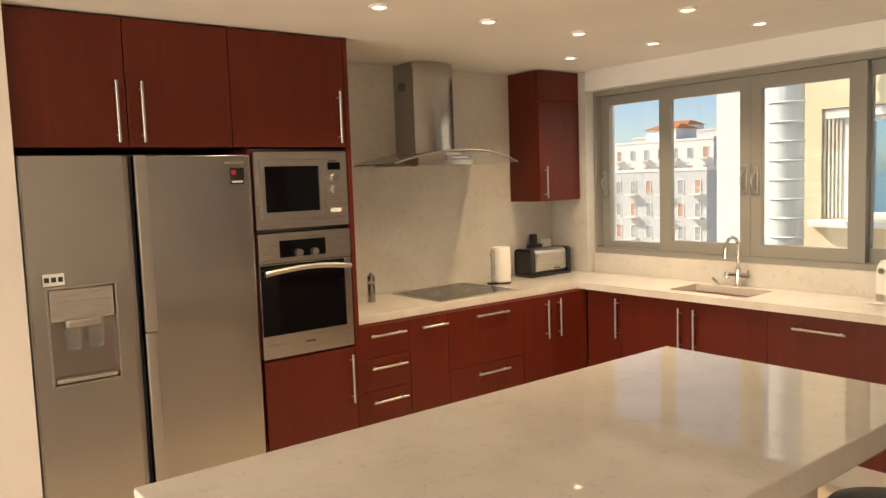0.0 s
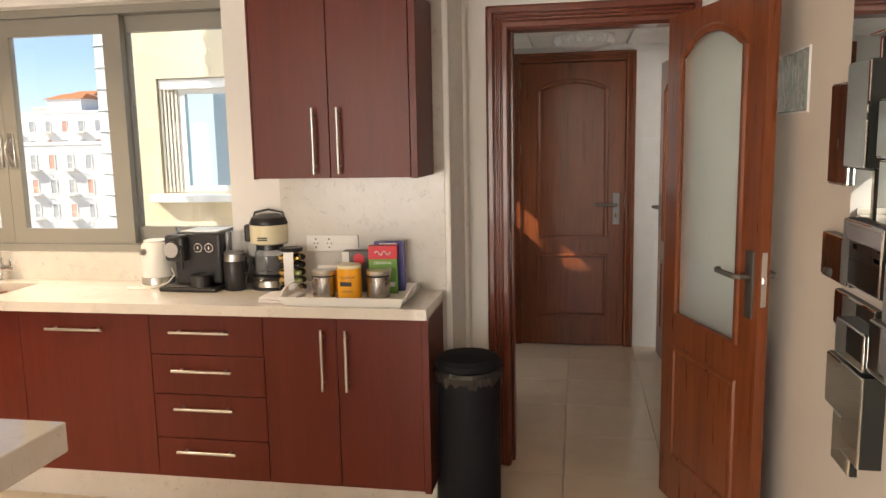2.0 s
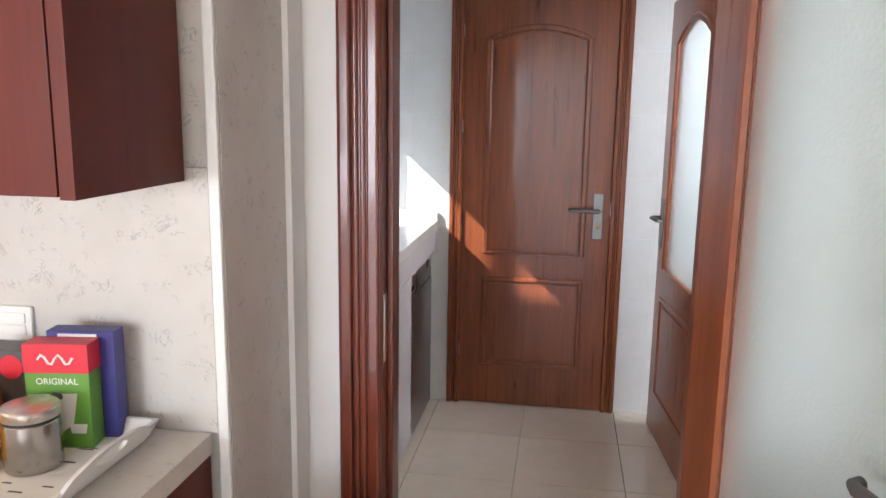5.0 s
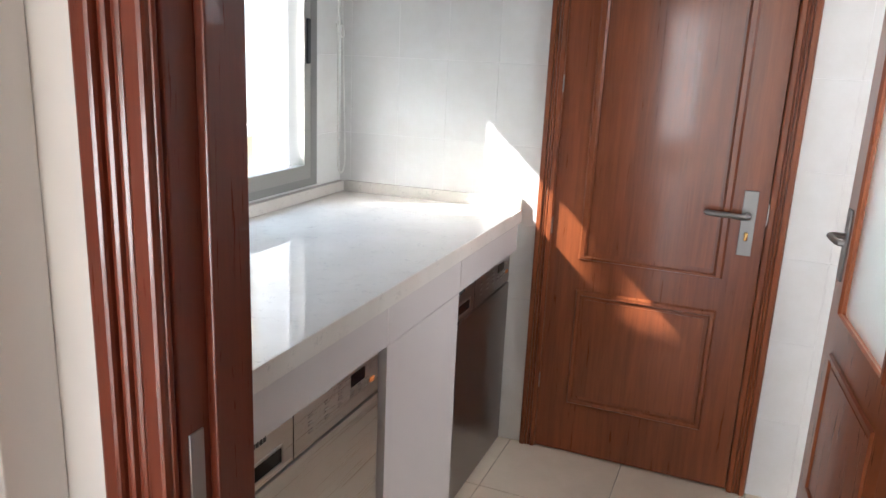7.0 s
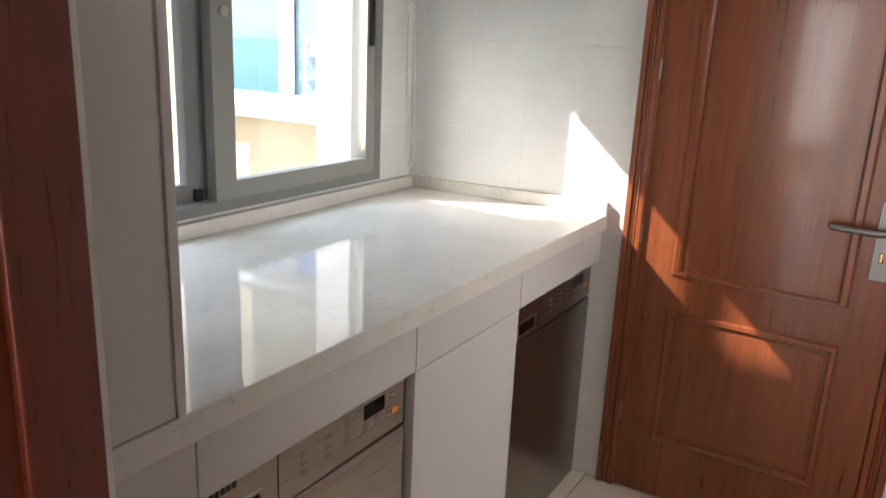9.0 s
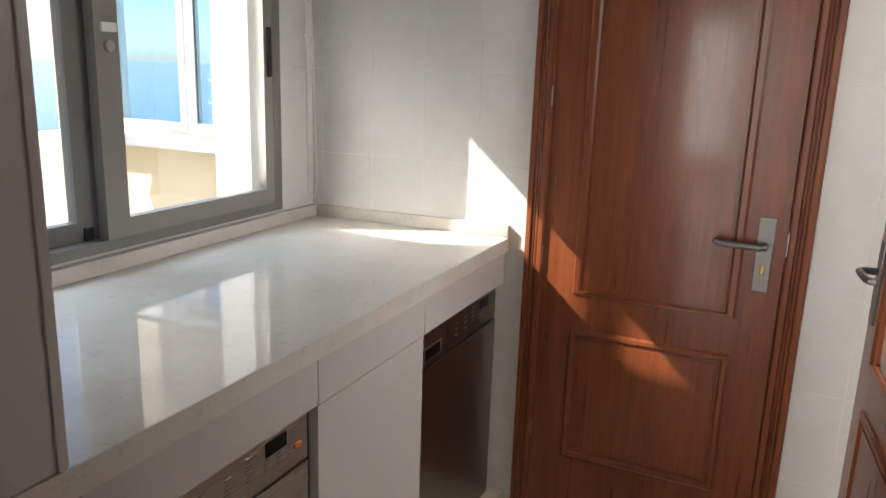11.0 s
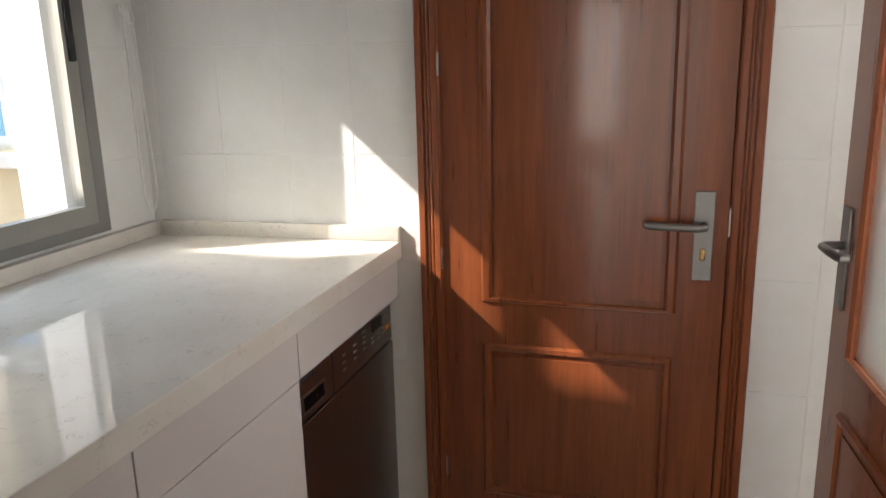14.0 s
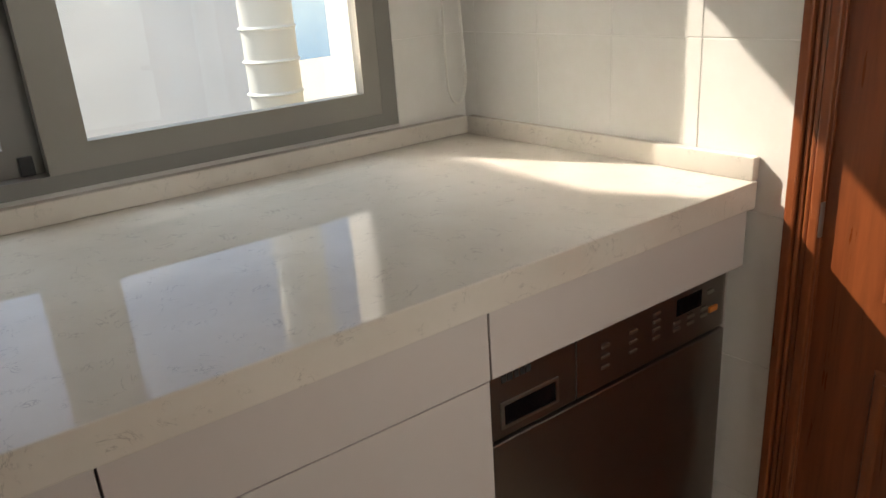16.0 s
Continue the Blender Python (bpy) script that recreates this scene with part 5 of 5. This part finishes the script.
part("door", box(-0.02, -0.2425, 0.05, 0.006, 0.2565, 0.797, 0.0015), PANELWHITE, uf)
part("end_rail", box(-0.02, -0.985, 0.800, 0.008, -0.831, 0.904, 0.0015), PANELWHITE, uf)
part("end_panel", box(-0.02, -0.985, 0.0, 0.008, -0.831, 0.797, 0.0015), PANELWHITE, uf)
part("filler", box(-0.06, 0.852, 0.0, -0.03, 0.868, 0.905, 0.001), PANELWHITE, uf)
part("floor_strip", box(-0.05, -0.2425, 0.0, -0.03, 0.2565, 0.05), PANELWHITE, uf)


def washer(y0, y1, label, front):
    w_ = thing("washing_machine", (-0.01, (y0 + y1) / 2, 0), label, "washing machine", "built-under machines")
    h_ = (y1 - y0) / 2 - 0.004
    part("body", box(-0.58, -h_, 0.01, -0.02, h_, 0.795, 0.004), STEEL_DARK, w_)
    cp_ = part("control_panel", box(-0.02, -h_, 0.684, 0.002, h_, 0.797, 0.003), front, w_)
    part("door", box(-0.02, -h_, 0.02, 0.004, h_, 0.679, 0.003), front, w_)
    gr = part("drawer_grip", plate(rect(-h_ + 0.022, 0.700, -h_ + 0.138, 0.744), [rect(-h_ + 0.028, 0.705, -h_ + 0.132, 0.739)], 0.0, 0.005, "x"), SATIN, cp_, "detergent drawer grip with a bright rim", smooth=0)
    part("grip_hollow", box(0.0, -h_ + 0.028, 0.705, 0.0028, -h_ + 0.132, 0.739), BLACKGLASS, gr)
    part("drawer_line", box(0.0, -h_ + 0.177, 0.686, 0.0030, -h_ + 0.1795, 0.795), INK, cp_)
    part("display", box(0.0, h_ - 0.142, 0.747, 0.0035, h_ - 0.073, 0.779, 0.001), BLACKGLASS, cp_)
    for y_, zs_ in ((0.236, (0.756, 0.738, 0.719)), (0.303, (0.758, 0.740, 0.722)), (0.362, (0.771, 0.757, 0.742, 0.726)), (0.418, (0.735, 0.722)), (0.456, (0.735, 0.722)), (0.494, (0.737, 0.724)), (0.510, (0.765,))):
        for z_ in zs_:
            if -h_ + y_ + 0.02 < h_:
                part("button", box(0.0, -h_ + y_, z_ - 0.0026, 0.0042, -h_ + y_ + 0.018, z_ + 0.0026, 0.001), SATIN, cp_)
                part("button_caption", box(0.0, -h_ + y_ - 0.002, z_ + 0.0052, 0.0024, -h_ + y_ + 0.014, z_ + 0.0066), GREYCARD, cp_)
    part("start_button", box(0.0, h_ - 0.050, 0.724, 0.006, h_ - 0.026, 0.736, 0.002), ORANGE, cp_, "orange start button")
    for k in range(5):
        part("badge", box(0.0, -h_ + 0.026 + 0.012 * k, 0.776, 0.0032, -h_ + 0.035 + 0.012 * k, 0.787), INK, cp_)
    return w_


washer(0.772, 1.342, "steel fronted washing machine under the worktop", STEEL_H)
# Darker steel here stands in for the brown door mirrored in the front.
washer(1.858, 2.432, "steel washing machine toned dark for the brown door it mirrors", STEEL_DARK)

# ---- island and stool ----
isl = thing("island", (-0.93, -2.58, 0), "kitchen island with a thick polished pale quartz top", "island")
part("base", box(-0.30, -0.75, 0, 0.20, 0.72, 0.882, 0.003), PANELWHITE, isl)
part("top", box(-0.43, -0.91, 0.884, 0.43, 0.91, 0.95, 0.004), QUARTZ, isl)
stool = thing("bar_stool", (-0.455, -2.06, 0), "round bar stool with a black seat and white rim", "stool")
part("seat", lathe([(0.0, 0.735), (0.135, 0.735), (0.146, 0.745), (0.143, 0.763), (0.10, 0.772), (0.001, 0.768)], 40), LEATHER, stool)
part("rim", lathe([(0.142, 0.725), (0.152, 0.728), (0.155, 0.742), (0.150, 0.756), (0.145, 0.750), (0.1475, 0.742)], 40), WHITEP, stool, "white plastic rim")
part("pole", rod(bmesh.new(), (0, 0, 0.02), (0, 0, 0.73), 0.028, 0.022), CHROME, stool)
part("base", lathe([(0.19, 0), (0.19, 0.008), (0.08, 0.02), (0.03, 0.03)], 36), CHROME, stool)

# ---- ceiling lights ----
spot0 = None
SPOTS = [(-2.285, -2.21), (-2.285, -1.64), (-2.28, -1.06), (-2.275, -0.485), (-2.82, -0.53), (-1.69, -1.04), (-1.69, -0.46)]
for x, y in SPOTS:
    if spot0 is None:
        spot0 = thing("downlight", (x, y, 2.238), "small round recessed downlight, lit", "downlight", "ceiling downlights")
        part("ring", lathe([(0.026, 0.004), (0.036, 0.0), (0.040, 0.004), (0.040, 0.0115), (0.026, 0.0115)], 28), WHITEP, spot0)
        part("lens", lathe([(0.001, 0.001), (0.022, 0.002), (0.026, 0.004), (0.026, 0.010), (0.001, 0.010)], 24), LAMP_ON, spot0, "glowing lamp")
    else:
        copy_thing(spot0, Matrix.Translation((x, y, 2.238)))
    lamp = new("downlight_beam", bpy.data.lights.new("downlight_beam", "SPOT"))
    lamp.data.energy, lamp.data.spot_size, lamp.data.spot_blend, lamp.data.shadow_soft_size = 20, radians(125), 0.8, 0.012
    lamp.data.color = (1.0, 0.76, 0.50)
    lamp.location = (x, y, 2.225)
ulamp = thing("ceiling_lamp", (0.575, 1.86, 2.13), "round opal ceiling lamp with a fluted glass rim", "lamp")
part("base", lathe([(0.18, 0), (0.185, -0.012), (0.17, -0.02)][::-1], 40), WHITEP, ulamp)
b = bmesh.new()
rings = []
for r, z in ((0.178, -0.015), (0.182, -0.035), (0.165, -0.058), (0.11, -0.072), (0.002, -0.076)):
    rings.append([b.verts.new(((r + 0.007 * (r > 0.15) * math.cos(k * math.pi / 2)) * math.cos(math.pi * k / 48), (r + 0.007 * (r > 0.15) * math.cos(k * math.pi / 2)) * math.sin(math.pi * k / 48), z)) for k in range(96)])
for a, c in zip(rings, rings[1:]):
    for k in range(96):
        b.faces.new((a[k], a[(k + 1) % 96], c[(k + 1) % 96], c[k]))
part("shade", b, OPAL, ulamp)

# ---- outside ----
single("sea", box(-2500, -300, -22.1, 2500, 2500, -22), SEA, "calm blue sea to the horizon", "sea", "structure", smooth=0)
single("ground", box(-140, -60, -14.2, 40, 130, -14), E_CREAM, "pale street level far below the flat", "ground", "structure", smooth=0)
bmw = plate(rect(-3.62, -6, 2.6, 4.6), [rect(-3.34, 1.05, -2.08, 2.12)], 3.62, 3.86)
wing = thing("house_wing", (0, 0, 0), "sunlit ochre wing across the court with a window", "house")
part("wall", bmw, E_YELLOW, wing, smooth=0)
part("window_frame", plate(rect(-3.34, 1.05, -2.08, 2.12), [rect(-3.10, 1.11, -2.615, 1.985), rect(-2.495, 1.11, -2.17, 1.985)], 3.70, 3.75), WHITEP, wing, smooth=0)
for g0, g1, y in ((-3.10, -2.615, 3.705), (-2.495, -2.17, 3.725)):
    sh = part("sash", plate(rect(g0 - 0.05, 1.07, g1 + 0.05, 2.02), [rect(g0, 1.12, g1, 1.975)], y - 0.018, y - 0.004), WHITEP, wing, smooth=0)
    pg = part("pane", box(g0, y - 0.013, 1.12, g1, y - 0.007, 1.975), E_GLASS, sh, smooth=0)
    pg.visible_shadow = False
part("shutter_box", box(-3.33, 3.64, 2.02, -2.09, 3.685, 2.115, 0.01), WHITEP, wing)
for k in range(5):
    part("shutter_guide", box(-3.325 + 0.034 * k, 3.64 + 0.008 * k, 1.06, -3.305 + 0.034 * k, 3.69, 2.02, 0.004), E_CREAM, wing)
part("sill", box(-3.42, 3.50, 0.975, -2.0, 3.72, 1.045, 0.01), E_WHITE, wing)
duct = thing("vent_duct", (-3.42, 3.11, -6), "tall ringed metal duct in the court", "duct")
part("pipe", rod(bmesh.new(), (0, 0, 0), (0, 0, 11.5), 0.15, n=28), DUCT, duct)
for k in range(20):
    part("ring", lathe([(0.150, 6.0 + k * 0.18), (0.166, 6.012 + k * 0.18), (0.150, 6.024 + k * 0.18)], 28), DUCT, duct)
single("neighbour_house", box(-9.0, -6.0, -14, -7.0, 5.0, 2.9), E_WHITE, "plain white neighbouring house in shade", "house", smooth=0)
single("gable_house", box(-38.6, 58.0, -14, -30.0, 70, 12.0), E_WHITE, "plain white sunlit gable of a neighbouring house", "house", smooth=0)


def block(name, x0, y0, x1, y1, z1, nx, label, wall, roof=None, first=0):
    h = thing(name, ((x0 + x1) / 2, (y0 + y1) / 2, -14), label, "house", "houses beyond the court")
    w, d = (x1 - x0) / 2, (y1 - y0) / 2
    part("wall", box(-w, -d, 0, w, d, z1 + 14), wall, h, smooth=0)
    part("parapet", box(-w - 0.1, -d - 0.1, z1 + 14, w + 0.1, d + 0.1, z1 + 14.35), E_WHITE, h, smooth=0)
    step = 2 * w / nx
    for i in range(nx):
        for j in range(4):
            zc = z1 + 14 - 1.9 - 2.9 * j
            xc = -w + step * (i + 0.5)
            win_ = part("window", box(xc - step * 0.16, -d - 0.03, zc - 0.9, xc + step * 0.16, -d + 0.1, zc + 0.75), E_DARK if (i + j) % 3 else E_RED, h, smooth=0)
            part("frame", plate(rect(xc - step * 0.19, zc - 0.95, xc + step * 0.19, zc + 0.82), [rect(xc - step * 0.15, zc - 0.88, xc + step * 0.15, zc + 0.74)], -d - 0.08, -d), E_WHITE, win_, smooth=0)
            if i % 2 == 0:
                bal = part("balcony", box(xc - step * 0.36, -d - 0.9, zc - 1.12, xc + step * 0.36, -d, zc - 0.97), E_WHITE, h, smooth=0)
                part("railing", plate(rect(xc - step * 0.36, zc - 0.97, xc + step * 0.36, zc - 0.1), [rect(xc - step * 0.34, zc - 0.9, xc + step * 0.34, zc - 0.17)], -d - 0.9, -d - 0.86), E_CREAM, bal, smooth=0)
    if roof:
        part("roof_room", box(-w * 0.5, -d * 0.5, z1 + 14.3, w * 0.1, d * 0.5, z1 + 16.4), E_WHITE, h, smooth=0)
        bmr = bmesh.new()
        vs = [bmr.verts.new(p) for p in ((-w * 0.55, -d * 0.55, z1 + 16.4), (w * 0.15, -d * 0.55, z1 + 16.4), (w * 0.15, d * 0.55, z1 + 16.4), (-w * 0.55, d * 0.55, z1 + 16.4), (-w * 0.4, 0, z1 + 17.4), (0, 0, z1 + 17.4))]
        for f in ((0, 1, 5, 4), (1, 2, 5), (2, 3, 4, 5), (3, 0, 4), (3, 2, 1, 0)):
            bmr.faces.new([vs[i] for i in f])
        part("roof", bmr, E_ROOF, h, smooth=0)
    return h


block("apartment_house", -69.5, 78, -52.5, 90, 1.7, 7, "pale grey apartment house with balconies and red shutters", E_PALE)
block("apartment_house", -88, 104, -68, 116, 6.6, 7, "white apartment house with a tiled roof room", E_WHITE, True)
block("apartment_house", -99, 124, -80, 136, 8.5, 6, "far white apartment house with a tiled roof room", E_CREAM, True)
block("apartment_house", -84, 122, -66, 134, 9.0, 6, "far cream apartment house with dark windows", E_WHITE, True)

# ---- tiles, piece by piece ----
def tile_mesh(name, sx, sy, sz, material, bev=0.0018):
    return finish(box(0, 0, 0, sx, sy, sz, bev, 1), name, material, 0)


floor_ob = bpy.data.objects["floor"]
TS = 0.45
shared = {}


def floor_piece(x0, y0, x1, y1):
    key = (round(x1 - x0, 3), round(y1 - y0, 3))
    if key[0] < 0.02 or key[1] < 0.02:
        return
    if key not in shared:
        shared[key] = tile_mesh("floor_tile", key[0] - 0.003, key[1] - 0.003, 0.012, FLOOR_TILE, 0.001)
    o = new("floor_tile", shared[key])
    o.parent = floor_ob
    o.location = (x0 + 0.0015, y0 + 0.0015, -0.012)


for i in range(-8, 5):
    for j in range(-18, 6):
        x0, y0 = 0.034 + TS * i, 2.09 - TS * 5 + TS * j
        x1, y1 = x0 + TS, y0 + TS
        x0, x1 = max(x0, -3.54), min(x1, 2.1)
        y0, y1 = max(y0, -7.4), min(y1, 2.49)
        if x1 > x0 and y1 > y0:
            floor_piece(x0, y0, x1, y1)

wtile = {}


def wall_piece(parent, axis, u0, u1, z0, z1, at):
    key = (axis, round(u1 - u0, 3), round(z1 - z0, 3))
    if key[1] < 0.012 or key[2] < 0.012:
        return
    if key not in wtile:
        if axis == "y":
            wtile[key] = tile_mesh("wall_tile", key[1] - 0.0018, 0.008, key[2] - 0.0018, WALL_TILE, 0.0008)
        else:
            wtile[key] = tile_mesh("wall_tile", 0.008, key[1] - 0.0018, key[2] - 0.0018, WALL_TILE, 0.0008)
    o = new("wall_tile", wtile[key])
    o.parent = parent
    o.location = (u0 + 0.0009, at, z0 + 0.0009) if axis == "y" else (at, u0 + 0.0009, z0 + 0.0009)


def tiled(parent, axis, u0, u1, at, phase, holes, z_low=0.0):
    zs = [0.0] + [0.306 + 0.2965 * k for k in range(8)]
    k0 = math.floor((u0 - phase) / 0.198)
    for k in range(k0, k0 + 16):
        a, b = max(phase + 0.198 * k, u0), min(phase + 0.198 * (k + 1), u1)
        if b - a < 0.012:
            continue
        for z0, z1 in zip(zs, zs[1:]):
            z0, z1 = max(z0, z_low), min(z1, 2.128)
            if z1 - z0 < 0.012:
                continue
            cut = [(a, b, z0, z1)]
            for h0, h1, g0, g1 in holes:
                out = []
                for (p, q, r, s) in cut:
                    if q <= h0 or p >= h1 or s <= g0 or r >= g1:
                        out.append((p, q, r, s))
                        continue
                    if p < h0:
                        out.append((p, h0, r, s))
                    if q > h1:
                        out.append((h1, q, r, s))
                    m0, m1 = max(p, h0), min(q, h1)
                    if r < g0:
                        out.append((m0, m1, r, g0))
                    if s > g1:
                        out.append((m0, m1, g1, s))
                cut = out
            for p, q, r, s in cut:
                wall_piece(parent, axis, p, q, r, s, at)


end_ob = bpy.data.objects["wall_utility_end"]
win_ob = bpy.data.objects["wall_utility_window"]
east_ob = bpy.data.objects["wall_utility_east"]
tiled(end_left, "y", -0.56, 0.30, 0.0, 0.092, [], 0.0)
tiled(end_ob, "y", 0.86, 1.226, 2.4768, 1.075, [(0.115, 0.87, 0, 2.05)])
tiled(end_ob, "y", 0.12, 0.86, 2.4768, 1.075, [(0.115, 0.87, 0, 2.05)])
tiled(win_ob, "x", 0.555, 2.44, -0.7568, 0.84, [(0.737, 2.212, 1.012, 2.09)], 0.9)
tiled(east_ob, "x", 0.475, 2.474, 1.2288, 0.84, [(1.51, 2.455, 0, 2.09)])
